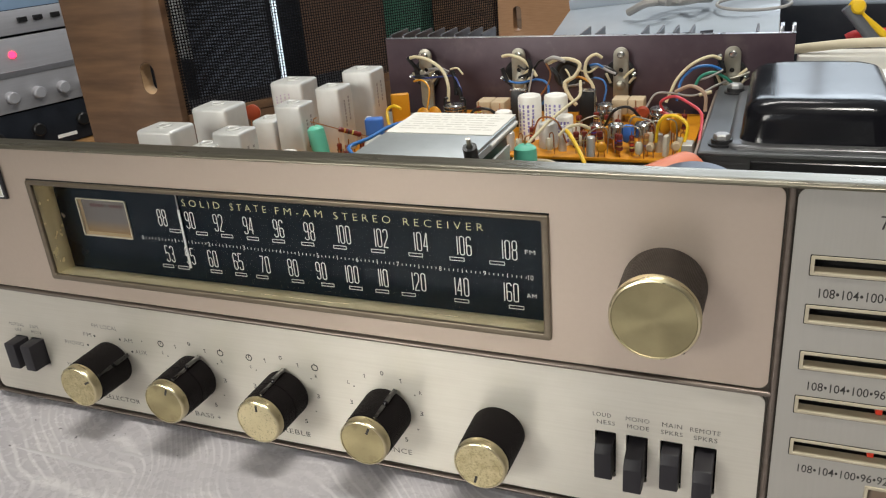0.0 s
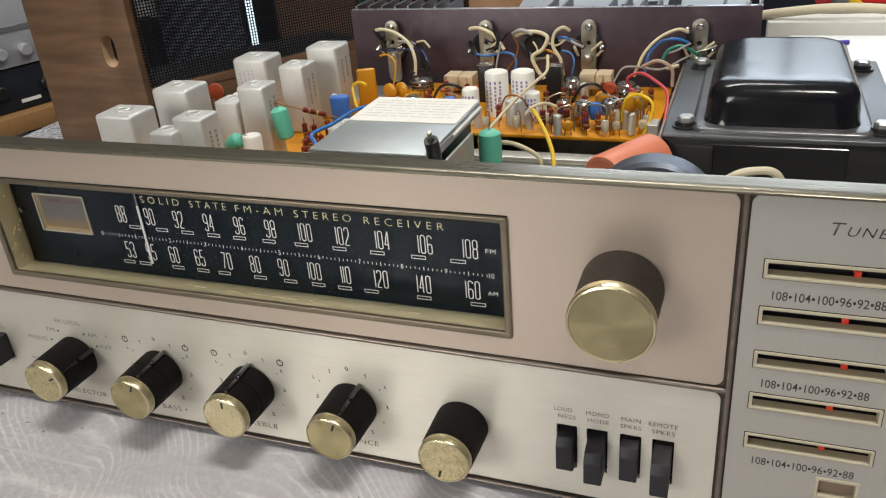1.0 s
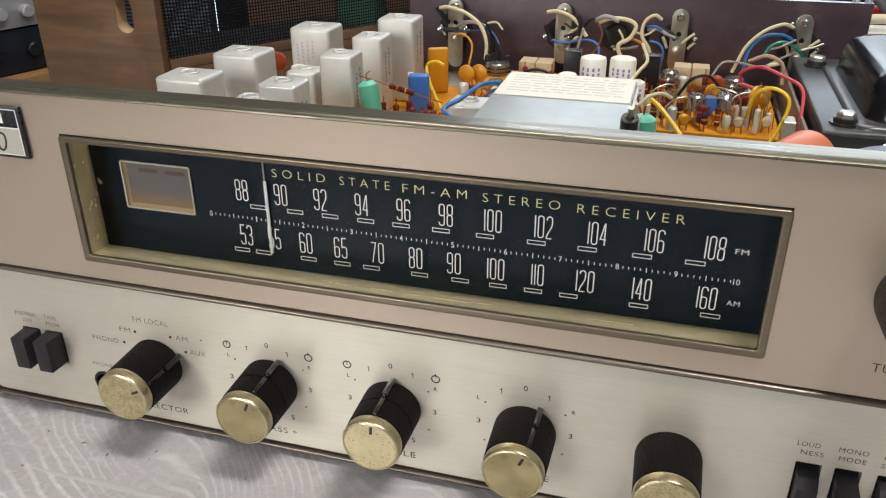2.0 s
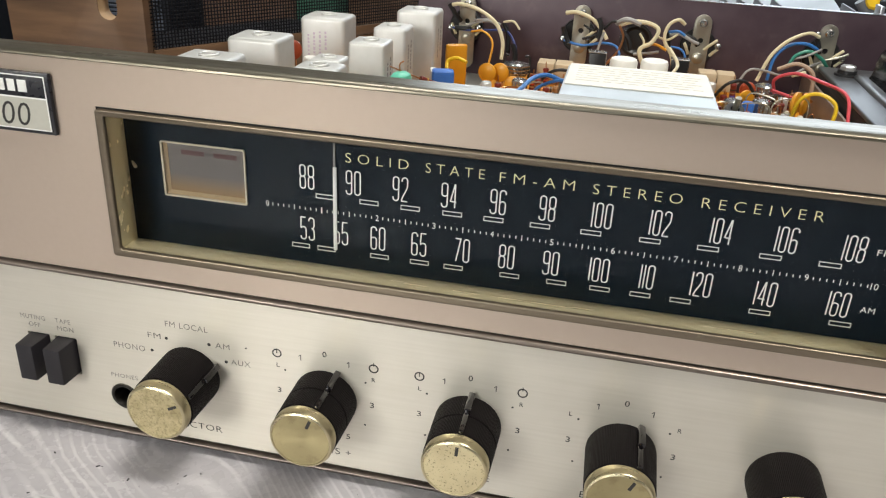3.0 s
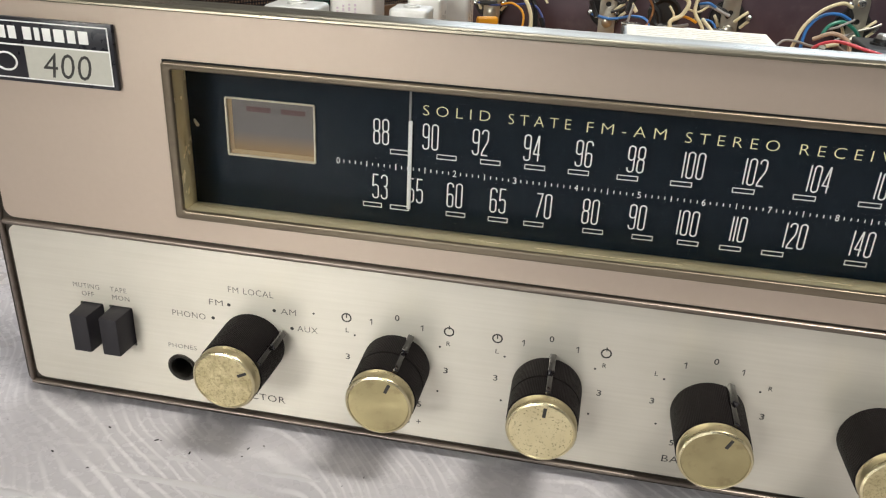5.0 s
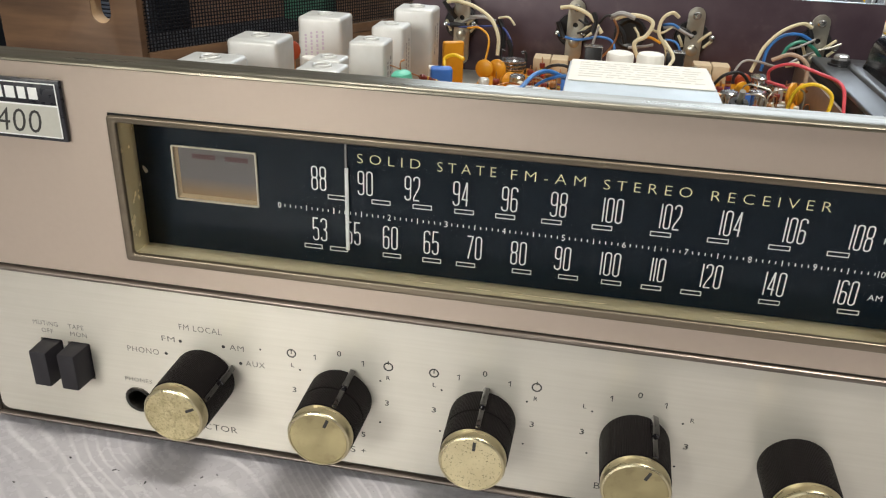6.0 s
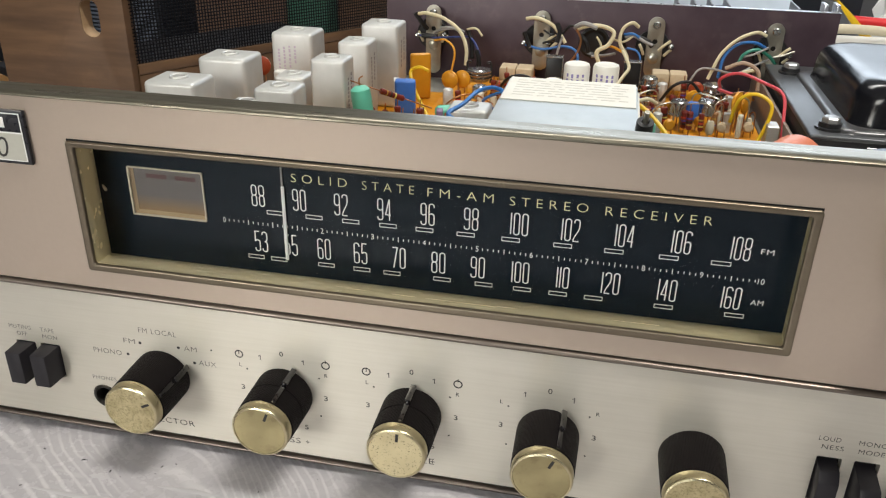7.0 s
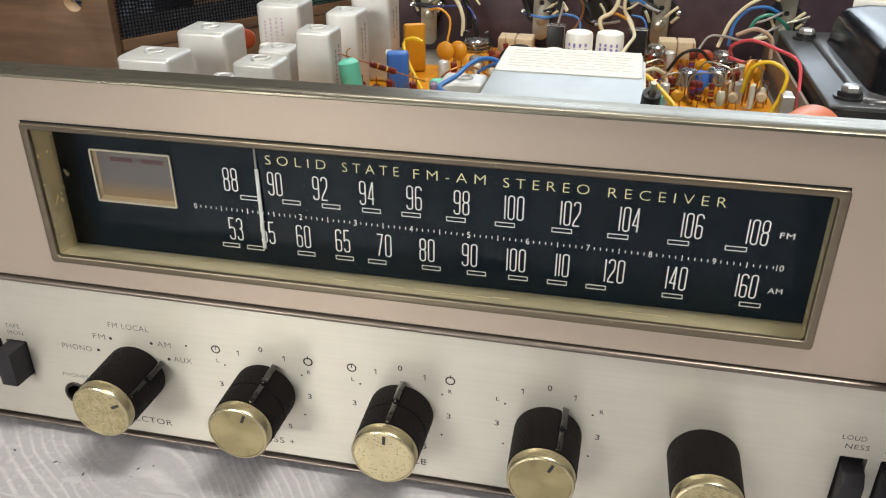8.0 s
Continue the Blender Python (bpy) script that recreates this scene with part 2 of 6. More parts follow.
def knurled(mt, count):
    """Adds fine grooves round the z axis to a knob's side."""
    nt = mt.node_tree
    n, link = nt.nodes, nt.links.new
    where = n.new("ShaderNodeTexCoord")
    turn = n.new("ShaderNodeTexGradient")
    turn.gradient_type = "RADIAL"
    link(where.outputs["Object"], turn.inputs[0])
    times = n.new("ShaderNodeMath")
    times.operation = "MULTIPLY"
    times.inputs[1].default_value = 2 * math.pi * count
    link(turn.outputs["Fac"], times.inputs[0])
    sine = n.new("ShaderNodeMath")
    sine.operation = "SINE"
    link(times.outputs[0], sine.inputs[0])
    relief = n.new("ShaderNodeBump")
    relief.inputs["Strength"].default_value, relief.inputs["Distance"].default_value = 0.5, 0.00012
    link(sine.outputs[0], relief.inputs["Height"])
    link(relief.outputs[0], n["Principled BSDF"].inputs["Normal"])
    return mt


knurled(knob_black, 130)
knurled(knob_brown, 150)
cap_gold = material("spun brass knob cap", (0.44, 0.375, 0.205), 0.38, 0.88, (0.35, 0.295, 0.16), 220, (1, 1, 1), 0.5, 0.04, stains=0.4, stain_colour=(0.24, 0.19, 0.10), stain_scale=160, stain_at=0.57)
cap_spun = material("spun dull brass cap", (0.32, 0.275, 0.155), 0.36, 0.88, (0.27, 0.23, 0.128), 300, (1, 1, 1), 0.5, 0.02, stains=0.3, stain_colour=(0.22, 0.18, 0.1), stain_scale=200, stain_at=0.6)
cap_speckled = material("pitted brass knob cap", (0.74, 0.65, 0.41), 0.36, 0.85, (0.60, 0.51, 0.29), 260, (1, 1, 1), 0.5, 0.06, stains=0.9, stain_colour=(0.10, 0.07, 0.03), stain_scale=1500, stain_at=0.575)
cap_rough = material("corroded brass knob cap", (0.68, 0.595, 0.36), 0.38, 0.85, (0.45, 0.375, 0.205), 420, (1, 1, 1), 0.8, 0.25, stains=0.45, stain_colour=(0.2, 0.155, 0.08), stain_scale=1400, stain_at=0.5)


def spun(mt, amount):
    """Turns the gloss of a disc into that of metal spun round its axis."""
    n, link = mt.node_tree.nodes, mt.node_tree.links.new
    way = n.new("ShaderNodeTangent")
    way.direction_type, way.axis = "RADIAL", "Z"
    link(way.outputs[0], n["Principled BSDF"].inputs["Tangent"])
    n["Principled BSDF"].inputs["Anisotropic"].default_value = amount


spun(cap_gold, 0.6)
spun(cap_spun, 0.75)
spun(cap_speckled, 0.4)
cap_rim = material("pale brass knob rim", (0.68, 0.60, 0.39), 0.3, 0.92, (0.54, 0.465, 0.28), 900, (0.1, 0.1, 1), 0.6, 0.02)
ridge_black = plain("polished black ridge", (0.006, 0.005, 0.006), 0.12, coat=1.0)
key_black = material("matt black switch key", (0.017, 0.0155, 0.019), 0.5, 0.0, (0.023, 0.021, 0.025), 300, (1, 1, 1), 0.6, 0.06, spec=0.35)
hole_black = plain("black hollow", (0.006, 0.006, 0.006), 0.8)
cream = material("cream moulded plastic", (0.60, 0.53, 0.39), 0.5, 0.0, (0.52, 0.45, 0.32), 250, (1, 1, 1), 0.5, 0.03)
red_dot = plain("red plastic marker", (0.72, 0.05, 0.02), 0.4)
can_silver = material("satin aluminium can", (0.60, 0.60, 0.585), 0.44, 0.42, (0.48, 0.48, 0.46), 130, (1, 1, 1), 0.6, 0.04, stains=0.2, stain_colour=(0.45, 0.42, 0.3), stain_scale=50, stain_at=0.6)
chassis_metal = material("zinc plated chassis steel", (0.50, 0.49, 0.45), 0.4, 0.7, (0.40, 0.39, 0.36), 150, (1, 1, 1), 0.6, 0.05, stains=0.4, stain_colour=(0.25, 0.22, 0.16), stain_scale=40)
board_orange = material("orange phenolic circuit board", (0.64, 0.27, 0.008), 0.38, 0.0, (0.54, 0.20, 0.006), 220, (1, 1, 1), 0.7, 0.05, stains=0.5, stain_colour=(0.22, 0.09, 0.02), stain_scale=120)
sink_black = material("dark anodised heat sink", (0.046, 0.028, 0.038), 0.42, 0.25, (0.085, 0.058, 0.07), 60, (1, 1, 1), 0.8, 0.05, stains=0.5, stain_colour=(0.11, 0.085, 0.085), stain_scale=30, stain_at=0.55)
raw_alu = material("raw aluminium edge", (0.55, 0.56, 0.6), 0.3, 0.9, (0.42, 0.43, 0.46), 300, (1, 1, 1), 0.5, 0.05)
lug_metal = material("tinned transistor lug", (0.42, 0.40, 0.34), 0.35, 0.85, (0.30, 0.28, 0.23), 300, (1, 1, 1), 0.6, 0.06)
steel = material("bright steel", (0.55, 0.55, 0.54), 0.22, 0.95, (0.42, 0.42, 0.41), 300, (1, 1, 1), 0.5, 0.04)
trafo_black = material("glossy black enamel", (0.004, 0.004, 0.006), 0.16, 0.0, (0.010, 0.010, 0.012), 120, (1, 1, 1), 0.6, 0.012, rough_var=0.12, spec=0.42, stains=0.3, stain_colour=(0.022, 0.022, 0.026), stain_scale=60, stain_at=0.62)
core_black = material("black laminated iron core", (0.010, 0.010, 0.011), 0.5, 0.1, (0.016, 0.016, 0.017), 900, (0.02, 0.02, 1), 0.7, 0.3)
cover_metal = material("galvanised cover sheet", (0.46, 0.49, 0.50), 0.45, 0.7, (0.34, 0.37, 0.385), 70, (1, 1, 1), 0.6, 0.05, stains=0.4, stain_colour=(0.26, 0.26, 0.25), stain_scale=70)
paper = material("yellowed label paper", (0.70, 0.685, 0.64), 0.8, 0.0, (0.62, 0.60, 0.55), 120, (1, 1, 1), 0.6, 0.05)
print_grey = plain("faded grey print", (0.54, 0.52, 0.48), 0.8, bump=0)
white_sleeve = material("white capacitor sleeve", (0.76, 0.75, 0.71), 0.42, 0.0, (0.68, 0.66, 0.60), 200, (1, 1, 1), 0.5, 0.03)
ink_violet = plain("violet sleeve print", (0.24, 0.21, 0.46), 0.5, bump=0)
green_wax = material("mint green capacitor dip", (0.12, 0.48, 0.35), 0.38, 0.0, (0.09, 0.40, 0.29), 150, (1, 1, 1), 0.5, 0.04)
blue_dip = material("blue capacitor dip", (0.05, 0.17, 0.55), 0.4, 0.0, (0.03, 0.11, 0.42), 200, (1, 1, 1), 0.5, 0.05)
orange_dip = material("ochre capacitor dip", (0.60, 0.27, 0.015), 0.35, 0.0, (0.48, 0.2, 0.01), 200, (1, 1, 1), 0.5, 0.04)
red_dip = material("red brown ceramic disc", (0.36, 0.06, 0.02), 0.45, 0.0, (0.27, 0.04, 0.015), 200, (1, 1, 1), 0.5, 0.05)
maroon = material("maroon resistor lacquer", (0.16, 0.02, 0.012), 0.35, 0.0, (0.10, 0.012, 0.01), 300, (1, 1, 1), 0.5, 0.04)
ceramic = material("tan cement resistor", (0.50, 0.40, 0.27), 0.8, 0.0, (0.40, 0.30, 0.19), 250, (1, 1, 1), 0.7, 0.15)
salmon = material("salmon red sleeve", (0.62, 0.20, 0.11), 0.4, 0.0, (0.52, 0.15, 0.08), 120, (1, 1, 1), 0.6, 0.05)
flywheel_metal = material("dark turned flywheel", (0.10, 0.115, 0.15), 0.42, 0.6, (0.11, 0.12, 0.145), 300, (1, 1, 1), 0.5, 0.05)
wire_cream = plain("cream wire", (0.60, 0.53, 0.35), 0.45)
wire_grey = plain("grey wire", (0.30, 0.29, 0.28), 0.45)
wire_blue = plain("blue wire", (0.035, 0.15, 0.42), 0.4)
wire_navy = plain("navy wire", (0.03, 0.05, 0.20), 0.4)
wire_yellow = plain("yellow wire", (0.72, 0.46, 0.015), 0.4)
wire_red = plain("red wire", (0.58, 0.07, 0.09), 0.4)
wire_green = plain("green wire", (0.03, 0.20, 0.14), 0.4)
wire_black = plain("black sleeving", (0.012, 0.012, 0.013), 0.4)
copper = material("copper lead", (0.45, 0.22, 0.1), 0.35, 0.9, None, 300, (1, 1, 1), 0.5, 0.04)


def thin_glass(name, ior):
    """A thin clear pane: straight view through it, a mirror gloss that grows towards grazing angles."""
    mt = bpy.data.materials.new(name)
    mt.use_nodes = True
    n, link = mt.node_tree.nodes, mt.node_tree.links.new
    n.remove(n["Principled BSDF"])
    clear, gloss, both, edge = n.new("ShaderNodeBsdfTransparent"), n.new("ShaderNodeBsdfGlossy"), n.new("ShaderNodeMixShader"), n.new("ShaderNodeFresnel")
    clear.inputs["Color"].default_value = (0.97, 0.98, 0.98, 1)
    gloss.inputs["Roughness"].default_value = 0.06
    edge.inputs["IOR"].default_value = ior
    link(edge.outputs[0], both.inputs[0])
    link(clear.outputs[0], both.inputs[1])
    link(gloss.outputs[0], both.inputs[2])
    link(both.outputs[0], n["Material Output"].inputs["Surface"])
    return mt


clear_pane = thin_glass("dial glass", 1.085)
walnut = material("walnut veneer", (0.175, 0.098, 0.052), 0.42, 0.0, (0.07, 0.038, 0.021), 16, (1.0, 1.0, 7.0), 1.0, 0.03, stains=0.5, stain_colour=(0.075, 0.04, 0.022), stain_scale=9, stain_at=0.52)
walnut_edge = material("pale sawn wood edge", (0.44, 0.30, 0.17), 0.7, 0.0, (0.36, 0.23, 0.12), 150, (1, 1, 6), 0.6, 0.08)
mesh_black = plain("black wire mesh", (0.008, 0.008, 0.010), 0.6, 0.0, spec=0.18)
# the slot rims' cream darkened to a shaded brown for the ramps
slot_ramp = plain("shaded slot ramp in a shaded brown", (0.36, 0.30, 0.21), 0.5)
slot_cream = material("aged cream slot rim", (0.44, 0.39, 0.29), 0.5, 0.0, (0.38, 0.33, 0.24), 250, (1, 1, 1), 0.5, 0.03)
louvre_blue = plain("blue-black louvre paint", (0.095, 0.112, 0.15), 0.45)
dark_plastic = material("dark blue-black plastic", (0.016, 0.019, 0.026), 0.45, 0.0, (0.024, 0.027, 0.035), 120, (1, 1, 1), 0.6, 0.05, spec=0.2)
card = material("brown cardboard", (0.12, 0.07, 0.045), 0.85, 0.0, (0.09, 0.052, 0.033), 90, (1, 1, 5), 0.6, 0.05)
green_card = plain("green painted box", (0.03, 0.12, 0.08), 0.6)
white_paint = material("white painted batten", (0.8, 0.81, 0.82), 0.5, 0.0, (0.74, 0.75, 0.77), 60, (1, 1, 1), 0.5, 0.03)
stereo_silver = material("silver hi-fi front", (0.46, 0.46, 0.49), 0.4, 0.3, (0.38, 0.38, 0.41), 400, (0.05, 1, 1), 0.5, 0.03)
pine = material("oiled pine shelf", (0.36, 0.20, 0.08), 0.5, 0.0, (0.26, 0.13, 0.05), 60, (8, 1, 1), 0.7, 0.05)
wall_paint = material("dull grey workshop wall", (0.16, 0.16, 0.17), 0.85, 0.0, (0.13, 0.13, 0.14), 6, (1, 1, 1), 0.6, 0.05)
ceiling_paint = material("white ceiling", (0.62, 0.62, 0.6), 0.9, 0.0, (0.56, 0.56, 0.55), 6, (1, 1, 1), 0.5, 0.05)
floor_paint = material("grey concrete floor", (0.2, 0.19, 0.18), 0.8, 0.0, (0.15, 0.145, 0.14), 12, (1, 1, 1), 0.7, 0.1)

# ---- the room and the bench ----
TABLE = -4.0


def room():
    floor = part("floor", box(-2600, 2600, -2400, 2400, -860, -800), floor_paint)
    tagged(floor, "grey worn concrete workshop floor", "floor", kind="structure")
    top = part("ceiling", box(-2600, 2600, -2400, 2400, 1650, 1700), ceiling_paint)
    tagged(top, "white painted workshop ceiling", "ceiling", kind="structure")
    for name, b in (("wall_north", (-2600, 2600, 2300, 2400, -800, 1650)), ("wall_south", (-2600, 2600, -2400, -2300, -800, 1650)),
                    ("wall_west", (-2600, -2500, -2300, 2300, -800, 1650)), ("wall_east", (2500, 2600, -2300, 2300, -800, 1650))):
        tagged(part(name, box(*b), wall_paint), "dull grey painted workshop wall", "wall", kind="structure")


room()


def sheet_material():
    """White wavy-grained table laminate: fine curved lines over a soft lilac grey, with dull and shiny patches."""
    mt = material("white wavy laminate", (0.44, 0.42, 0.445), 0.28, 0.0, (0.36, 0.345, 0.37), 260, (1, 1, 1), 0.7, 0.0, rough_var=0.35,
                  stains=0.35, stain_colour=(0.40, 0.345, 0.25), stain_scale=26, stain_at=0.6)
    nt = mt.node_tree
    n, link = nt.nodes, nt.links.new
    p = n["Principled BSDF"]
    where = n.new("ShaderNodeTexCoord")
    bend = n.new("ShaderNodeTexNoise")
    bend.inputs["Scale"].default_value, bend.inputs["Detail"].default_value = 14, 1
    link(where.outputs["Object"], bend.inputs["Vector"])
    shift = n.new("ShaderNodeVectorMath")
    shift.operation = "MULTIPLY_ADD"
    shift.inputs[1].default_value = (0.075, 0.075, 0)
    link(bend.outputs["Color"], shift.inputs[0])
    link(where.outputs["Object"], shift.inputs[2])
    wave = n.new("ShaderNodeTexWave")
    wave.wave_type, wave.bands_direction = "BANDS", "DIAGONAL"
    wave.inputs["Scale"].default_value, wave.inputs["Distortion"].default_value, wave.inputs["Detail"].default_value = 112, 1.4, 2
    link(shift.outputs[0], wave.inputs["Vector"])
    line = n.new("ShaderNodeMapRange")
    line.inputs[1].default_value, line.inputs[2].default_value, line.inputs[4].default_value = 0.66, 0.97, 0.8
    link(wave.outputs["Fac"], line.inputs[0])
    over = n.new("ShaderNodeMix")
    over.data_type = "RGBA"
    over.inputs[7].default_value = (0.60, 0.585, 0.60, 1)
    link(p.inputs["Base Color"].links[0].from_socket, over.inputs[6])
    fade = n.new("ShaderNodeTexNoise")
    fade.inputs["Scale"].default_value, fade.inputs["Detail"].default_value = 30, 2
    link(where.outputs["Object"], fade.inputs["Vector"])
    some = n.new("ShaderNodeMapRange")
    some.inputs[1].default_value, some.inputs[2].default_value, some.inputs[3].default_value, some.inputs[4].default_value = 0.38, 0.62, 0.15, 1.0
    link(fade.outputs["Fac"], some.inputs[0])
    weak = n.new("ShaderNodeMath")
    weak.operation = "MULTIPLY"
    link(line.outputs[0], weak.inputs[0])
    link(some.outputs[0], weak.inputs[1])
    link(weak.outputs[0], over.inputs[0])
    link(over.outputs[2], p.inputs["Base Color"])
    # pale rubbed patches drawn out along the bench
    drawn = n.new("ShaderNodeMapping")
    drawn.inputs["Scale"].default_value = (13, 55, 1)
    link(where.outputs["Object"], drawn.inputs["Vector"])
    rub = n.new("ShaderNodeTexNoise")
    rub.inputs["Scale"].default_value, rub.inputs["Detail"].default_value = 1.0, 4
    link(drawn.outputs[0], rub.inputs["Vector"])
    cut = n.new("ShaderNodeMapRange")
    cut.inputs[1].default_value, cut.inputs[2].default_value, cut.inputs[4].default_value = 0.58, 0.68, 0.7
    link(rub.outputs["Fac"], cut.inputs[0])
    pale = n.new("ShaderNodeMix")
    pale.data_type = "RGBA"
    pale.inputs[7].default_value = (0.68, 0.665, 0.67, 1)
    link(over.outputs[2], pale.inputs[6])
    link(cut.outputs[0], pale.inputs[0])
    link(pale.outputs[2], p.inputs["Base Color"])
    relief = n.new("ShaderNodeBump")
    relief.inputs["Strength"].default_value, relief.inputs["Distance"].default_value = 0.05, 0.001
    link(wave.outputs["Fac"], relief.inputs["Height"])
    link(relief.outputs[0], p.inputs["Normal"])
    return mt


def bench():
    b = thing("workbench", (0, 0.4, -0.8), "long workbench with a white wavy-grained laminate top, specked with solder crumbs", "workbench")
    part("tabletop", box(-622, 1100, -420, 600, TABLE - 30, TABLE, 3), sheet_material(), b, "scuffed white laminate top")
    for x in (-580, 1050):
        for y in (-370, 550):
            part("leg", box(x - 30, x + 30, y - 30, y + 30, -800, TABLE - 30.5, 3), dark_plastic, b)
    return b


bench()


def crumbs():
    """Small dark solder crumbs scattered on the bench before the receiver."""
    rnd = random.Random(5)
    bm = bmesh.new()
    spots = [(-254.5, -15), (-295, -30), (-299, -12), (-270, -17), (-281, -14), (-309, -26), (-331, -16), (-222, -20), (-224, -32), (-222, -26), (-217, -15), (-200, -5), (-250, -9), (-254, -11), (-271, -18), (-282, -14)]
    spots += [(rnd.uniform(-345, -60), rnd.uniform(-95, -12)) for _ in range(12)]
    for x, y in spots:
        s = rnd.uniform(0.12, 0.36)
        a = rnd.uniform(0, 180)
        box(-s * rnd.uniform(1, 3.2), s, -s * 0.6, s * 0.6, 0, s * 0.5, s * 0.12, 1, bm, pose(x * MM, y * MM, TABLE * MM, 0, 0, a))
    tagged(part("solder_crumbs", bm, hole_black), "tiny dark solder crumbs scattered on the bench top", "crumbs", kind="stuff")


crumbs()


def scuffs():
    """Low glossy white ridges where the bench sheet is creased, and a few rubbed spots."""
    gloss = material("rubbed glossy white sheet", (0.50, 0.485, 0.505), 0.3, 0.0, (0.40, 0.39, 0.41), 120, (0.4, 1, 1), 0.8, 0.05)
    for x0, x1, y, half in ((-294, -222, -30.2, 1.7), (-251, -228, -20.0, 1.5), (-276, -268, -20.3, 1.7), (-330, -302, -44, 2.0)):
        b = bmesh.new()
        n, rows = 28, []
        for k in range(n + 1):
            u = k / n
            swell = math.sin(math.pi * u) ** 0.8 * half * (0.75 + 0.35 * noise.noise((x0 + 9 * u * (x1 - x0) * 0.1, y, 0.3)))
            drift = 0.9 * noise.noise((x0 * 0.7 + u * 4, y, 2.1))
            rows.append([b.verts.new(((x0 + u * (x1 - x0)) * MM, (y + drift + q * swell) * MM, (TABLE + 0.02 + 0.14 * (1 - q * q) * swell) * MM)) for q in (-1, -0.6, -0.2, 0.2, 0.6, 1)])
        for p, q in zip(rows, rows[1:]):
            for i in range(5):
                b.faces.new((p[i], q[i], q[i + 1], p[i + 1]))
        tagged(part("sheet_crease", b, gloss), "low glossy white crease in the bench sheet", "crease", group="creases in the bench sheet")


scuffs()

# ---- the receiver: front ----
receiver = thing("stereo_receiver", (-0.12, 0.15, TABLE * MM),
                 "vintage champagne and silver stereo receiver, its case off and parts bared", "receiver")
UP_X0, UP_X1, UP_Z0, UP_Z1 = -330.8, 5.1, 57.9, 121.0
LO_X0, LO_X1, LO_Z0, LO_Z1 = -330.8, 4.9, 1.6, 55.5
RT_X0, RT_X1 = 7.9, 86.0
WIN = (-275.4, 64.6, -60.8, 108.7)


def leaned(points, low, high):
    """Lets the part of an outline between two heights run down a trace towards the preset panel, as the divider does."""
    return [(x, z - 0.0036 * (x + 330) if low < z < high else z) for x, z in points]


def upper_outline(d=0.0):
    return leaned(rrect(UP_X0 + d, UP_Z0 + d, UP_X1 - d, UP_Z1 - d, 3), 50, 75)


def lower_outline(d=0.0):
    return leaned(rrect(LO_X0 + d, LO_Z0 + d, LO_X1 - d, LO_Z1 - d, 3), 40, 70)


def rib(a, c, half, proud):
    """A rounded rib from a to c (x and z), standing proud of the panels, in millimetres."""
    b = bmesh.new()
    (xa, za), (xc, zc) = a, c
    length = math.hypot(xc - xa, zc - za)
    ux, uz = (xc - xa) / length, (zc - za) / length
    rows = []
    for px, pz in ((xa, za), (xc, zc)):
        row = [(-half, 1.5)] + [(-half * math.cos(math.pi * k / 10), 0.35 - (proud + 0.35) * math.sin(math.pi * k / 10) ** 0.8) for k in range(11)] + [(half, 1.5)]
        rows.append([b.verts.new(((px - uz * q) * MM, y * MM, (pz + ux * q) * MM)) for q, y in row])
    for i in range(len(rows[0]) - 1):
        b.faces.new((rows[0][i], rows[0][i + 1], rows[1][i + 1], rows[1][i]))
    b.faces.new(rows[0][::-1])
    b.faces.new(rows[1])
    bmesh.ops.recalc_face_normals(b, faces=b.faces)
    return b


def front_frame():
    holes = [upper_outline(), lower_outline(), rrect(RT_X0, LO_Z0, RT_X1, UP_Z1, 3)]
    me = plate("front_frame", [rrect(-334.5, -1.9, 89.7, 121.6, 3.5)] + holes, 0.5, 6, 0.3)
    fr = part("front_frame", me, bronze, receiver, "tarnished dark bronze frame round the panels")
    # flat-topped bright rail with a rounded front along the top edge
    b = bmesh.new()
    pts = ((-0.9, 120.95), (-1.1, 121.2), (-1.0, 121.7), (-0.5, 122.1), (0.5, 122.35), (2.0, 122.45), (8.0, 122.45), (8.2, 122.2), (8.2, 120.95))
    ends = [[b.verts.new((x * MM, yy * MM, zz * MM)) for yy, zz in pts] for x in (-334.6, 89.8)]
    for i in range(len(pts)):
        j = (i + 1) % len(pts)
        b.faces.new((ends[0][i], ends[0][j], ends[1][j], ends[1][i]))
    b.faces.new(ends[0])
    b.faces.new(ends[1][::-1])
    bmesh.ops.recalc_face_normals(b, faces=b.faces)
    part("top_rail", b, nickel, fr, "scratched nickel rail along the top edge")
    part("divider_rib", rib((-331.5, 56.4), (6.0, 55.2), 0.95, 1.0), rib_bronze, fr, "rubbed bronze rib between the panels")
    part("upright_rib", rib((6.5, 0.2), (6.5, 120.9), 0.95, 1.0), rib_bronze, fr, "rubbed bronze rib beside the preset panel")
    part("bottom_rib", rib((-332.6, -0.3), (87.8, -0.3), 0.7, 0.9), rib_bronze, fr)
    part("side_rib", rib((-332.6, 120.9), (-332.6, 0.5), 0.75, 0.9), rib_bronze, fr)


front_frame()
SWITCHES = [(-306.9, 32.4, 19.0, 7.6), (-297.4, 32.4, 19.0, 7.6)]
ROCKERS = [(-43.3, 0), (-33.0, 1), (-22.0, 0), (-11.5, 1)]


def planar_uv(me):
    layer = me.uv_layers.new(name="planar")
    for loop, uv in zip(me.loops, layer.data):
        co = me.vertices[loop.vertex_index].co
        uv.uv = (co.x, co.z)
    return me


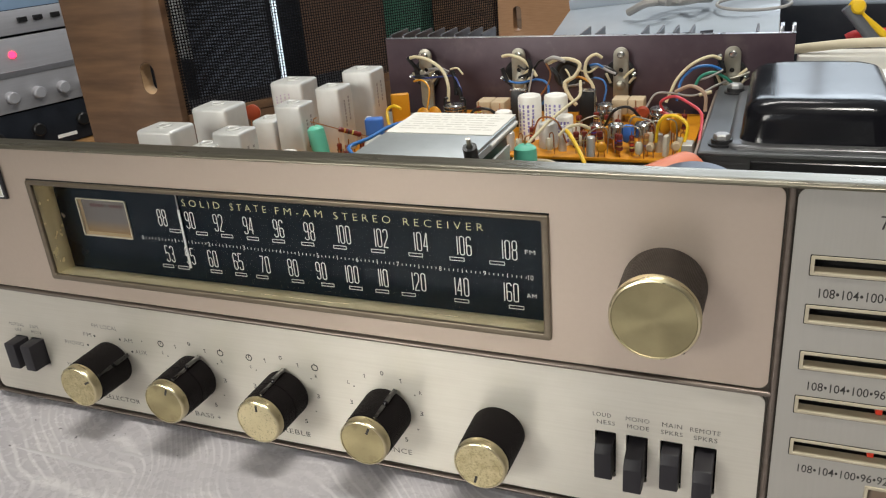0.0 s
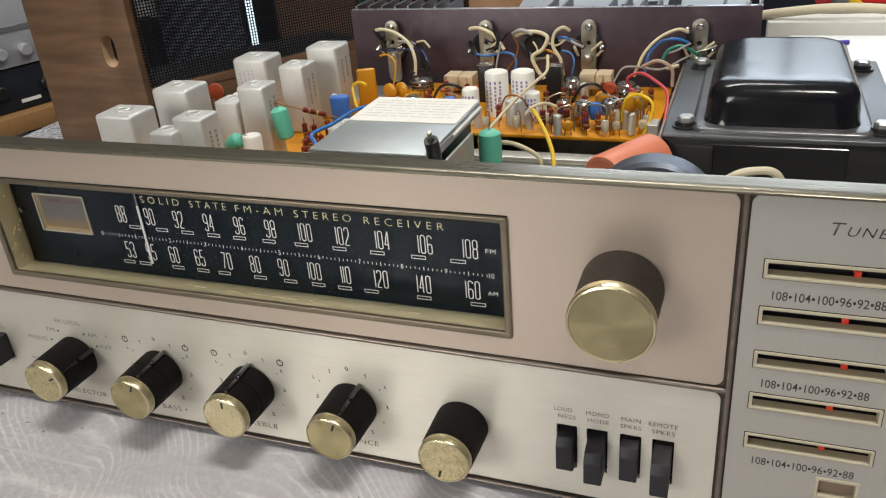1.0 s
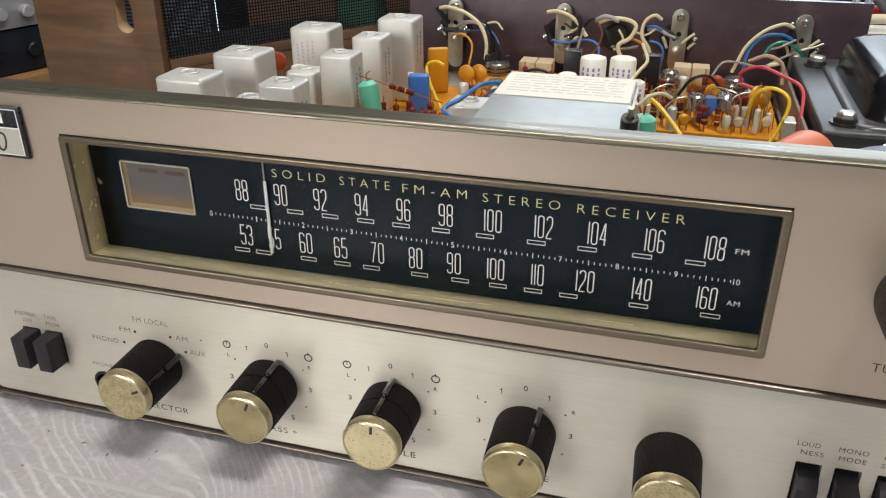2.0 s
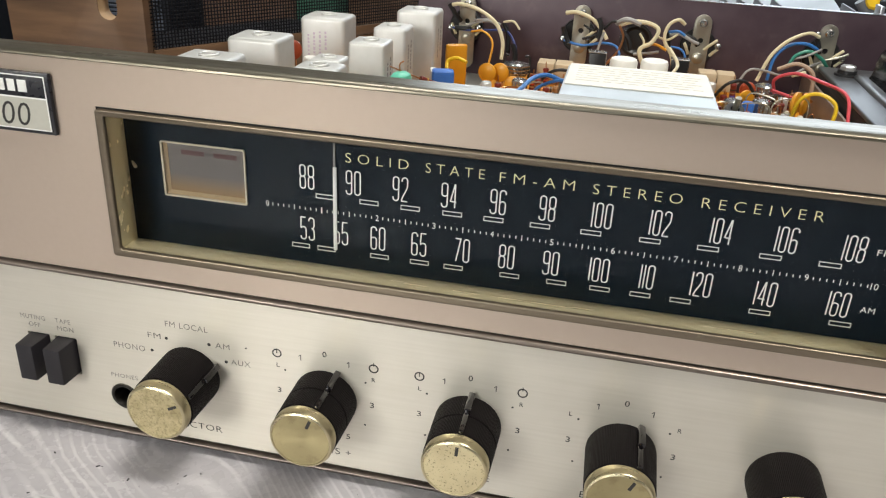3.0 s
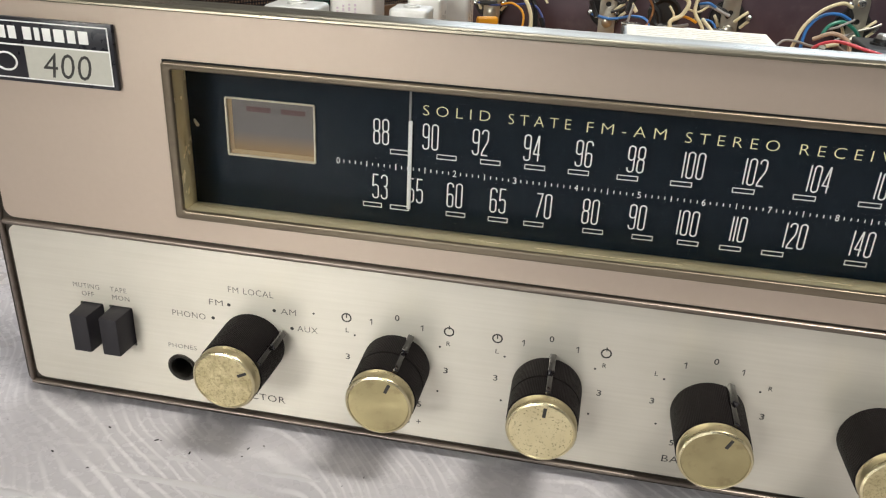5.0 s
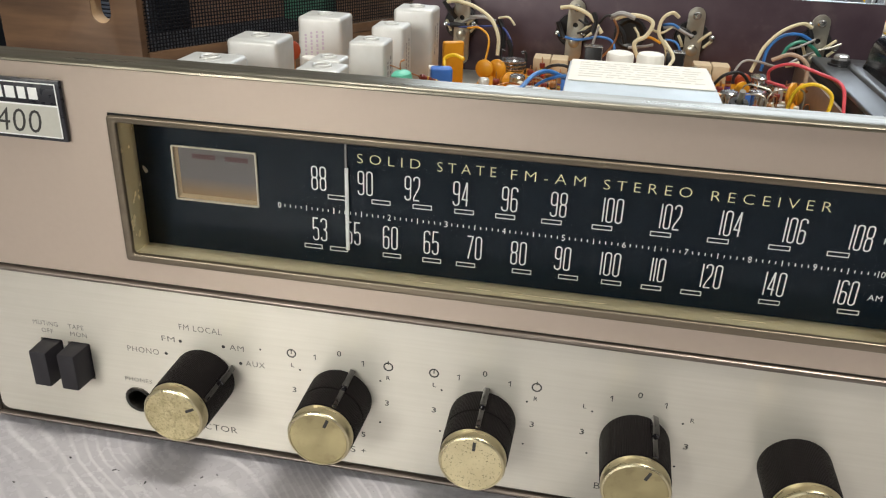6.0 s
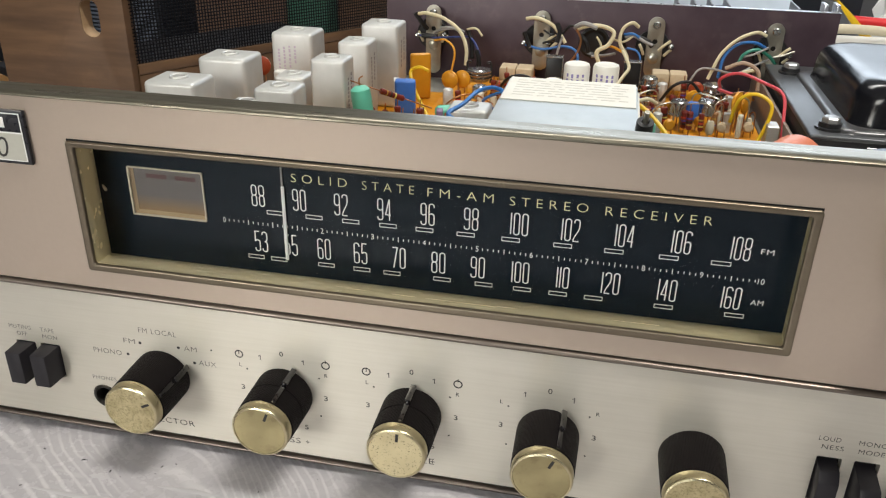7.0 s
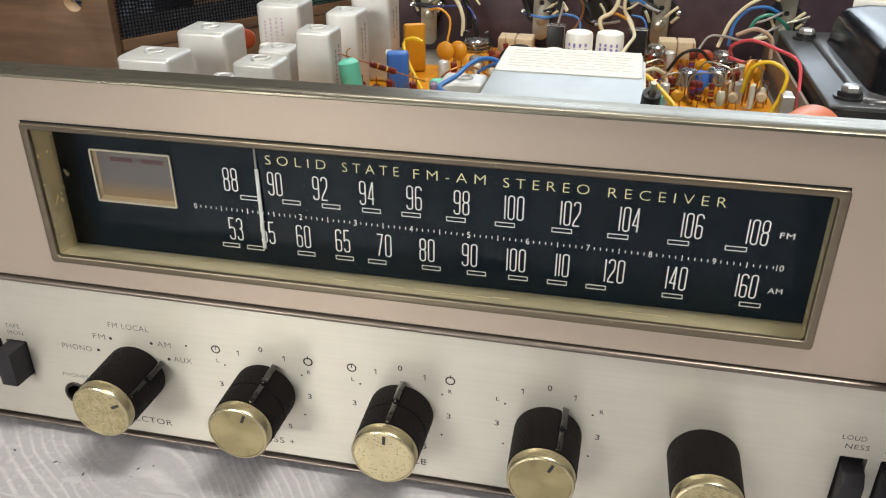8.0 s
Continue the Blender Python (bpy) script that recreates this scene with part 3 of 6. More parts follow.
upper_panel = part("upper_panel", planar_uv(plate("upper_panel", [upper_outline(0.1), rrect(*WIN)], 0, 2.5)), champagne, receiver, "pinkish champagne upper panel")
lower_cuts = [rrect(x - w / 2, z0, x + w / 2, z1, 0.4) for x, z1, z0, w in SWITCHES]
lower_cuts += [rrect(x - 3.5, 13.8, x + 3.5, 32.0, 0.4) for x, _ in ROCKERS]
lower_cuts += [ring_points(-279.2, 13.6, 4.6, 4.6)]
lower_panel = part("lower_panel", planar_uv(plate("lower_panel", [lower_outline(0.1)] + lower_cuts, 0, 2.5)), silver, receiver, "brushed silver lower panel")
SLOTS = [101.4, 86.2, 71.1, 55.9, 40.6]
right_cuts = [rrect(13.0, z - 5.5, 48.8, z, 0.3) for z in SLOTS] + [rrect(34.7, 19.8, 46.6, 27.4, 0.3)]
right_panel = part("right_panel", planar_uv(plate("right_panel", [rrect(RT_X0 + 0.1, LO_Z0 + 0.1, RT_X1 - 0.1, UP_Z1 - 0.1, 3)] + right_cuts, 0, 2.5)), grey_panel, receiver, "grey satin preset tuning panel")


def ring_sheet(outer, inner, y0, y1):
    """A four-sided collar that leads from one rectangle at y0 to another at y1."""
    b = bmesh.new()
    p = [b.verts.new((x * MM, y0 * MM, z * MM)) for x, z in rrect(*outer)]
    q = [b.verts.new((x * MM, y1 * MM, z * MM)) for x, z in rrect(*inner)]
    for i in range(4):
        j = (i + 1) % 4
        b.faces.new((p[i], p[j], q[j], q[i]))
    return b


def grown(rect, d):
    return (rect[0] - d, rect[1] - d, rect[2] + d, rect[3] + d)


def slope(x):
    """The dial print sits a trace askew."""
    return -0.0083 * (x + 219)


def arc(cx, cz, r, a0, a1, n=7):
    return [(cx + r * math.cos(radians(a0 + (a1 - a0) * k / n)), cz + r * math.sin(radians(a0 + (a1 - a0) * k / n))) for k in range(n + 1)]


def loop(w, z0, z1):
    """A closed upright stadium of that width."""
    r = w / 2
    return arc(r, z1 - r, r, 0, 180) + arc(r, z0 + r, r, 180, 360) + [(w, z1 - r)]


def strokes(ch, w, h):
    """The centre lines of a tall condensed figure in a box w wide and h high."""
    r = w / 2
    hook = arc(r, r, r, 0, -180) + [(0, r + 0.35)]
    nine = [loop(w, h * 0.46, h), [(w, h - r)] + hook]
    return {
        "0": [loop(w, 0, h)],
        "1": [[(0, 0), (0, h)]],
        "2": [[(0, h - r - 0.4)] + arc(r, h - r, r, 180, 0) + [(w, h * 0.66), (w * 0.9, h * 0.54), (w * 0.18, h * 0.2), (0, h * 0.08), (0, 0), (w, 0)]],
        "3": [[(0, h - r - 0.3)] + arc(r, h - r, r, 180, 0) + [(w, h * 0.64), (w * 0.85, h * 0.55), (w * 0.45, h * 0.52)], [(w * 0.6, h * 0.52), (w * 0.88, h * 0.47), (w, h * 0.4)] + hook],
        "4": [[(w * 0.78, 0), (w * 0.78, h)], [(w * 0.72, h), (0, h * 0.28), (w * 1.05, h * 0.26)]],
        "5": [[(w, h), (w * 0.08, h), (0, h * 0.53)] + arc(r, h * 0.52 - r * 0.55, r, 150, 0) + hook],
        "6": [[(w - x, h - z) for x, z in line] for line in nine],
        "7": [[(0, h), (w, h), (w * 0.25, 0)]],
        "8": [loop(w, h * 0.52, h), loop(w, 0, h * 0.52)],
        "9": nine,
    }[ch]


FIGURE_W, FIGURE_GAP, FIGURE_LINE = 1.9, 0.53, 0.37


def figures_width(text):
    return sum(FIGURE_LINE if ch == "1" else FIGURE_W for ch in text) + FIGURE_GAP * (len(text) - 1)


def figures(text, x0, z0, high, y):
    """Tall condensed figures of even line width as a thin flat mesh, their foot at z0, in millimetres."""
    b = bmesh.new()
    half = FIGURE_LINE / 2
    x = x0 + half
    for ch in text:
        for layer, line in enumerate(strokes(ch, FIGURE_W - FIGURE_LINE, high - FIGURE_LINE)):
            line = [q for k, q in enumerate(line) if k == 0 or math.dist(q, line[k - 1]) > 1e-4]
            closed = math.dist(line[0], line[-1]) < 1e-4
            rows = []
            for k, (px, pz) in enumerate(line):
                before = line[k - 1] if k else (line[-2] if closed else None)
                after = line[k + 1] if k + 1 < len(line) else (line[1] if closed else None)
                ways = [Vector((q[0] - p[0], q[1] - p[1])).normalized() for p, q in (((before, (px, pz)) if before else ((px, pz), after)), (((px, pz), after) if after else (before, (px, pz))))]
                way = (ways[0] + ways[1]).normalized()
                grow = half / max(way.dot(ways[0]), 0.6)
                rows.append([b.verts.new(((x + px + s * grow * way.y) * MM, (y - 0.03 * layer) * MM, (z0 + half + pz - s * grow * way.x) * MM)) for s in (-1, 1)])
            for p, q in zip(rows, rows[1:]):
                b.faces.new((p[0], p[1], q[1], q[0]))
        x += (0 if ch == "1" else FIGURE_W - FIGURE_LINE) + FIGURE_GAP + FIGURE_LINE
    return as_mesh("numeral", b)


def dial():
    x0, z0, x1, z1 = WIN
    bezel = part("dial_bezel", plate("dial_bezel", [rrect(x0 + 0.4, z0 + 0.4, x1 - 0.4, z1 - 0.95, 0.6), rrect(*grown(WIN, -1.9), 1.2)], -1.1, 0.6, 0.45), bezel_lip, receiver, "worn nickel window bezel")
    # black strip in place of the shadow between panel and bezel
    part("gap_shade", box(x0 + 0.1, x1 - 0.1, -0.1, 1.0, z1 - 0.75, z1 - 0.05), hole_black, bezel, "black strip standing in for the shaded gap over the bezel")
    collar = ring_sheet(grown(WIN, -1.5), grown(WIN, -0.2), 0.3, 11.4)
    bmesh.ops.solidify(collar, geom=collar.faces[:], thickness=-0.4 * MM)
    part("bezel_collar", collar, bezel_gold, bezel, "gold inner sides of the bezel")
    edge = grown(WIN, -1.75)
    corners = rrect(*edge, 1.1, 4)
    part("bezel_highlight", tube([(x, -0.75, z) for x, z in corners] + [(corners[0][0], -0.75, corners[0][1])], 0.34, 8, 1), bezel_highlight, bezel, "inner edge bead of the bezel, its highlight put into the colour")
    inner = grown(WIN, 0.9)
    mx0, mz0, mx1, mz1 = -264.2, 80.4, -238.4, 97.0
    body = part("dial_plate", plate("dial_plate", [rrect(*inner), rrect(mx0 + 0.3, mz0 + 0.3, mx1 - 0.3, mz1 - 0.3)], 11.6, 13.0), dial_black, receiver, "blue-black tuning dial plate")
    pane = part("dial_glass", box(inner[0], inner[2], 9.55, 10.5, inner[1], inner[3]), clear_pane, receiver, "clear dial glass")
    pane.visible_shadow = False
    y = 9.45
    for text, a, c in (("SOLID", -208.2, -190.6), ("STATE", -185.9, -170.0), ("FM-AM", -166.0, -146.5), ("STEREO", -141.8, -119.5), ("RECEIVER", -114.7, -85.7)):
        d = slope((a + c) / 2)
        part("lettering", words(text, a, c, 97.9 + d, 100.6 + d, y, 0.017, 1.6), ink_yellow, body)
    fm = ((88, -219.4), (90, -206.0), (92, -192.7), (94, -179.2), (96, -165.9), (98, -152.8), (100, -138.6), (102, -123.8), (104, -108.6), (106, -92.9), (108, -76.9))
    am = ((53, -219.6), (55, -209.7), (60, -198.8), (65, -187.0), (70, -174.8), (80, -162.4), (90, -150.3), (100, -137.4), (110, -124.8), (120, -110.9), (140, -94.8), (160, -77.0))
    for rows, base in ((fm, 88.5), (am, 72.9)):
        for number, x in rows:
            s = str(number)
            w = figures_width(s)
            d = slope(x)
            part("numeral", figures(s, x - w / 2, base + d, 7.2, y), ink_white, body)
    bars = [(x, 86.95 + slope(x)) for x in (-214.2, -201.5, -189.8, -178.1, -166.8, -154.3, -140.9, -125.7, -111.1, -95.8, -81.5)]
    bars += [(x, 71.0 + slope(x)) for x in (-221.7, -214.0, -198.3, -186.7, -177.0, -161.2, -148.3, -136.6, -125.9, -115.4, -95.2, -75.4)]
    me = plate("number_bar", [rrect(-2.7, -0.7, 2.7, 0.7), rrect(-2.47, -0.46, 2.47, 0.46)], -0.02, 0.02)
    for x, z in bars:
        part("number_bar", me, ink_white, body, m=Matrix.Translation((x * MM, y * MM, z * MM)))
    part("lettering", words("FM", -71.7, -68.2, 89.9, 91.5, y, 0.0, 1.1), ink_white, body)
    part("lettering", words("AM", -71.7, -68.2, 73.9, 75.5, y, 0.0, 1.1), ink_white, body)
    bm = bmesh.new()
    for i in range(101):
        x = -231.4 + 1.614 * i
        d = slope(x)
        if i % 10 == 0:
            continue
        tall = 0.85 if i % 5 == 0 else 0.45
        box(x - 0.11, x + 0.11, y - 0.02, y + 0.02, 82.7 + d - tall, 82.7 + d + tall * 0.9, bm=bm)
    part("scale_ticks", bm, ink_white, body, kind="stuff")
    for i in range(11):
        x = -231.4 + 16.14 * i
        d = slope(x)
        w = 0.95 if i < 10 else 1.8
        if i == 1:
            w = 0.35
        part("scale_numeral", words(str(i), x - w / 2, x + w / 2, 81.8 + d, 83.6 + d, y, 0.0), ink_white, body)
    part("tuning_pointer", box(-212.3, -211.2, 10.6, 11.0, 70.3, 95.4, 0.15), needle_white, receiver, "white tuning pointer")
    part("pointer_arm", box(-212.3, -211.7, 11.0, 11.3, 95.0, 106, 0.1), wire_grey, receiver, "dull grey pointer arm")
    # meter window
    amber = plain("browned clear celluloid", (0.50, 0.37, 0.22), 0.22)
    meter = part("signal_meter", plate("signal_meter", [rrect(mx0, mz0, mx1, mz1, 0.5), rrect(mx0 + 0.45, mz0 + 0.4, mx1 - 0.35, mz1 - 0.3, 0.4)], 11.0, 11.58, 0.08), plain("yellowed clear rim", (0.62, 0.55, 0.42), 0.3), receiver, "signal meter behind a yellowed window")
    well = ring_sheet((mx0 + 0.4, mz0 + 0.4, mx1 - 0.4, mz1 - 0.4), (mx0 + 1.5, mz0 + 1.5, mx1 - 0.8, mz1 - 0.7), 11.5, 12.4)
    part("meter_well", well, amber, meter, "amber sides of the meter window")
    part("meter_face", box(mx0, mx1, 12.5, 13.4, mz0, mz1), meter_paint(mz0), meter, "meter face with an amber glow painted at its foot")
    for k, (a, c) in enumerate(((-258.5, -251.5), (-248.5, -241.5))):
        part("printed_bar", box(a, c, 12.4, 12.46, mz1 - 3.8, mz1 - 2.4), plain("dull red print", (0.10, 0.05, 0.05), 0.5), meter)
    part("dust_fluff", lathe([(0, 0), (0.5, 0.3), (0.45, 1.3), (0.25, 2.2), (0, 2.5)], 8, pose(-0.2722, 0.0105, 0.0880, 0, -30, 0)), cream, body, "pale scrap of dust")


def meter_paint(z0):
    """Meter face: violet grey above, an amber glow painted into the colour towards its lower edge."""
    mt = material("meter face with painted glow", (0.15, 0.135, 0.13), 0.25, 0.0, (0.185, 0.16, 0.15), 80, (1, 1, 1), 0.5, 0.0)
    nt = mt.node_tree
    n, link = nt.nodes, nt.links.new
    p = n["Principled BSDF"]
    where = n.new("ShaderNodeTexCoord")
    split = n.new("ShaderNodeSeparateXYZ")
    link(where.outputs["Object"], split.inputs[0])
    ramp = n.new("ShaderNodeMapRange")
    ramp.inputs[1].default_value, ramp.inputs[2].default_value = (z0 + 7.0) * MM, (z0 + 0.6) * MM
    link(split.outputs[2], ramp.inputs[0])
    over = n.new("ShaderNodeMix")
    over.data_type = "RGBA"
    over.inputs[7].default_value = (0.30, 0.185, 0.085, 1)
    link(p.inputs["Base Color"].links[0].from_socket, over.inputs[6])
    link(ramp.outputs[0], over.inputs[0])
    link(over.outputs[2], p.inputs["Base Color"])
    return mt


dial()


def badge():
    """Maker's plate: black over cream in a pale border; the maker's marks as plain shapes."""
    x0, z0, x1, z1 = -327.0, 99.4, -287.6, 116.5
    b = part("badge", box(x0, x1, -1.4, -0.05, z0, z1, 0.25), plain("black badge enamel", (0.015, 0.015, 0.02), 0.3), receiver, "black and cream maker's plate")
    f = -1.45
    part("border", plate("border", [rrect(x0 + 1.2, z0 + 1.0, x1 - 1.2, z1 - 0.9), rrect(x0 + 1.5, z0 + 1.3, x1 - 1.5, z1 - 1.2)], f - 0.1, f + 0.1), needle_white, b)
    part("band", box(x0 + 1.4, x1 - 1.4, f - 0.1, f + 0.1, 109.2, 109.6), needle_white, b)
    part("field", box(-313.4, x1 - 1.5, f - 0.06, f + 0.06, z0 + 1.3, 109.2), plain("pale grey badge field", (0.5, 0.49, 0.43), 0.4), b)
    # the maker's word as plain pale blocks, then the plain number
    x = x0 + 2.6
    for w in (2.4, 2.8, 2.2, 0, 2.4, 1.5, 2.3, 2.9, 2.3, 2.7):
        if w:
            part("mark", box(x, x + w, f - 0.1, f + 0.08, 110.9, 114.2, 0.05, 1), needle_white, b)
        x += w + (0.9 if w else 1.2)
    part("lettering", words("400", -308.6, -294.6, 101.4, 108.0, f - 0.09, 0.004, 1.05, 0.16), ink_black, b)
    part("emblem", plate("emblem", [ring_points(-319.5, 104.8, 3.4, 2.6), ring_points(-319.5, 104.8, 2.9, 2.1)], f - 0.1, f + 0.1), needle_white, b)


badge()


def knob(x, z, r, length, cap_mat, turn, dual=False, ridge=True, mark=True, side=None, flare=0.0):
    """A knurled knob with a brass cap; turn: degrees clockwise of its mark from straight up."""
    m = pose(x * MM, 0, z * MM, 90)
    f = r + flare
    prof = [(f * 0.9, 0.15), (f + 0.55, 0.15), (f + 0.6, 0.8), (f + 0.45, length * 0.42)]
    if dual:
        prof += [(r + 0.1, length * 0.43), (r + 0.1, length * 0.45), (r + 0.45, length * 0.46)]
    prof += [(f + 0.25, length - 4.2), (f - 0.2, length - 3.9), (0, length - 3.9)]
    k = part("control_knob", lathe(prof, 72), side or knob_black, receiver, "black knurled knob with a brass cap", m)
    part("cap", lathe([(r - 0.5, length - 4.0), (r, length - 3.7), (r + 0.05, length - 0.9), (r - 0.25, length - 0.35), (r - 0.8, length - 0.1)], 64), cap_rim, k, "bright brass rim", m)
    face = [(r - 0.8, length - 0.1), (r - 1.0, length - 0.35), (r * 0.6, length - 0.40), (r * 0.2, length - 0.44), (0, length - 0.45)]
    part("cap_face", lathe(face, 64), cap_mat, k, "dull brass face", m)
    t = Matrix.Rotation(radians(-turn), 4, "Z")
    if ridge:
        bm = box(-0.75, 0.75, r - 0.6, r + 1.2, 0.3, length - 4.0, 0.3, 2)
        box(-0.95, 0.95, r - 0.6, r + 2.3, 0.3, length * 0.42, 0.35, 2, bm)
        part("pointer_ridge", bm, ridge_black, k, "", m @ t)
    if mark:
        part("indicator", box(-0.45, 0.45, r * 0.5, r * 0.82, length - 0.5, length - 0.22, 0.1, 1), ink_black, k, "", m @ t)
    return k


knob(-255.3, 26.4, 9.2, 20.8, cap_rough, 62)
knob(-211.6, 26.2, 9.2, 20.8, cap_gold, 22, True)
knob(-168.3, 25.8, 9.2, 20.8, cap_speckled, 4, True)
knob(-124.6, 25.2, 9.2, 20.8, cap_gold, 24)
knob(-81.2, 24.9, 9.2, 20.8, cap_rough, 196, ridge=False)
knob(-26.0, 88.0, 12.6, 22.3, cap_spun, 0, ridge=False, mark=False, side=knob_brown, flare=-0.7)


def switch_keys():
    for x, z1, z0, w in SWITCHES:
        part("well", box(x - w / 2, x + w / 2, 2.6, 9, z0, z1), hole_black, receiver)
        b = box(x - w / 2 + 0.5, x + w / 2 - 0.5, -7.6, 2.5, z0 + 0.5, z1 - 0.4, 0.4)
        for v in b.verts:
            if v.co.y < -0.003:
                v.co.x = x * MM + (v.co.x - x * MM) * 0.86
        part("push_key", b, key_black, receiver, "black square push key")
    for x, out in ROCKERS:
        part("well", box(x - 3.5, x + 3.5, 2.6, 9, 13.8, 32.0), hole_black, receiver)
        b = bmesh.new()
        reach = 9.5 if out else 5.0
        low = 15.4
        pts = [(2.5, low), (-reach + 1.0, low), (-reach, low + 1.0), (-reach, 25.0 if out else 26.0), (-reach + 2.0, 28.2 if out else 29.2), (2.5, 30.0)]
        left = [b.verts.new(((x - 2.9) * MM, yy * MM, zz * MM)) for yy, zz in pts]
        right = [b.verts.new(((x + 2.9) * MM, yy * MM, zz * MM)) for yy, zz in pts]
        b.faces.new(left)
        b.faces.new(right[::-1])
        for i in range(len(pts)):
            j = (i + 1) % len(pts)
            b.faces.new((left[i], right[i], right[j], left[j]))
        bmesh.ops.recalc_face_normals(b, faces=b.faces)
        bmesh.ops.bevel(b, geom=list(b.edges), offset=0.35 * MM, segments=2, profile=0.5, affect="EDGES")
        part("rocker_key", b, key_black, receiver, "black rocker key tipped down" if out else "black rocker key")


switch_keys()


def jack():
    m = pose(-0.2792, 0, 0.0136, 90)
    j = part("headphone_jack", lathe([(4.5, -1.5), (4.5, 0.2), (4.2, 0.55), (3.6, 0.4), (3.3, -0.5), (3.2, -8), (0, -8)], 40), plain("dull black jack bush", (0.02, 0.018, 0.015), 0.35, 0.4), receiver, "black headphone socket with a brassy ring", m)
    part("ring", lathe([(4.6, -1.0), (4.75, 0.15), (4.5, 0.3), (4.3, 0.2)], 40), bronze, j, "", m)


jack()


def print_on(panel, text, cx, z0, h, w, thin=0.004, ink=None, space=1.1, shear=0.0):
    part("lettering", words(text, cx - w / 2, cx + w / 2, z0, z0 + h, -0.06, thin, space, shear), ink or ink_black, panel)


def lower_lettering():
    p = lower_panel
    faded = material("worn panel ink", (0.085, 0.08, 0.072), 0.5, 0.0, (0.24, 0.225, 0.205), 600, (1, 1, 1), 0.85, 0.0)
    for text, cx, z0, h, w in (("MUTING", -307.9, 37.2, 1.6, 8.6), ("OFF", -307.7, 34.5, 1.6, 4.0), ("TAPE", -297.4, 37.2, 1.6, 5.3), ("MON", -296.9, 34.5, 1.6, 5.6),
                               ("PHONES", -278.4, 20.6, 1.5, 9.2), ("PHONO", -275.2, 32.0, 2.0, 10.6), ("FM", -266.2, 37.5, 1.9, 4.3), ("AM", -243.9, 37.6, 1.9, 4.6), ("AUX", -238.3, 32.6, 1.9, 6.2), ("FM LOCAL", -255.2, 42.4, 2.0, 13.8)):
        print_on(p, text, cx, z0, h, w, ink=faded)
    for text, cx, z0, h, w in (("SELECTOR", -256.0, 6.0, 2.3, 19.5), ("BASS", -211.9, 6.0, 2.3, 9.4), ("TREBLE", -168.5, 6.0, 2.3, 15.6),
                               ("BALANCE", -125.1, 6.6, 2.3, 17.8), ("MONO", -32.9, 37.7, 1.6, 7.6), ("MODE", -32.7, 34.7, 1.6, 7.0), ("MAIN", -22.0, 37.5, 1.6, 6.2), ("SPKRS", -22.0, 34.6, 1.6, 6.8), ("LOUD", -44.5, 37.7, 1.6, 6.0), ("NESS", -43.2, 34.8, 1.6, 6.0), ("REMOTE", -11.8, 37.2, 1.7, 9.2), ("SPKRS", -11.6, 34.3, 1.7, 7.2)):
        print_on(p, text, cx, z0, h, w)
    dot = lathe([(0.55, 0.0), (0.55, 0.03), (0, 0.03)], 12)
    me = as_mesh("dot", dot)
    small = me.copy()
    small.transform(Matrix.Diagonal((0.6, 0.6, 1, 1)))

    def spot(x, z, mesh):
        part("printed_dot", mesh, ink_black, p, "", pose(x * MM, -0.00004, z * MM, 90))
    for x, z in ((-267.5, 33.0), (-262.2, 38.2), (-248.2, 38.4), (-243.0, 33.2)):
        spot(x, z, me)
    spot(-236.3, 39.2, small)
    circle = plate("circle", [ring_points(0, 0, 1.5, 1.5), ring_points(0, 0, 1.08, 1.08)], -0.02, 0.02)
    one = plate("one", [[(0.0, 0.0), (0.26, 0.0), (0.26, 1.9), (0.06, 1.9), (-0.5, 1.5), (-0.5, 1.22), (0.0, 1.52)]], -0.02, 0.02)
    tick = plate("tick", [rrect(-0.15, 0, 0.15, 1.2)], -0.02, 0.02)
    for cx, tone in ((-211.7, True), (-168.4, True), (-125.0, False)):
        for text, dx, z0, h, w in (("0", 0, 40.6, 1.9, 1.3), ("L", -14.6, 34.6, 1.4, 0.95), ("R", 14.9, 34.8, 1.4, 1.1),
                                   ("3", -14.5, 25.5, 1.9, 1.25), ("3", 14.5, 25.5, 1.9, 1.25), ("5", -7.2, 12.5, 1.9, 1.25), ("5", 7.1, 12.5, 1.9, 1.25)):
            print_on(p, text, cx + dx, z0, h, w, -0.008)
        for dx, z in ((-7.5, 38.2), (7.3, 38.4)):
            part("lettering", one, ink_black, p, "", Matrix.Translation(((cx + dx) * MM, -0.00006, z * MM)))
        for dx, z in ((-12.4, 33.9), (12.5, 34.1), (-12.4, 19.1), (12.4, 19.0)):
            spot(cx + dx, z, small)
        if tone:
            print_on(p, "+", cx + 7.1, 6.4, 1.5, 1.5, 0.0)
            print_on(p, "-", cx - 7.1, 7.0, 0.35, 1.4, 0.0)
            for dx, up in ((-14.8, -0.1), (14.9, 0.75)):
                ob = part("tone_symbol", circle, ink_black, p, "", Matrix.Translation(((cx + dx) * MM, -0.00006, 0.0394)))
                part("tick", tick, ink_black, p, "", Matrix.Translation(((cx + dx) * MM, -0.00006, (39.4 + up) * MM)))


lower_lettering()
print_on(upper_panel, "TUNING", -26.8, 65.2, 2.7, 15.4)


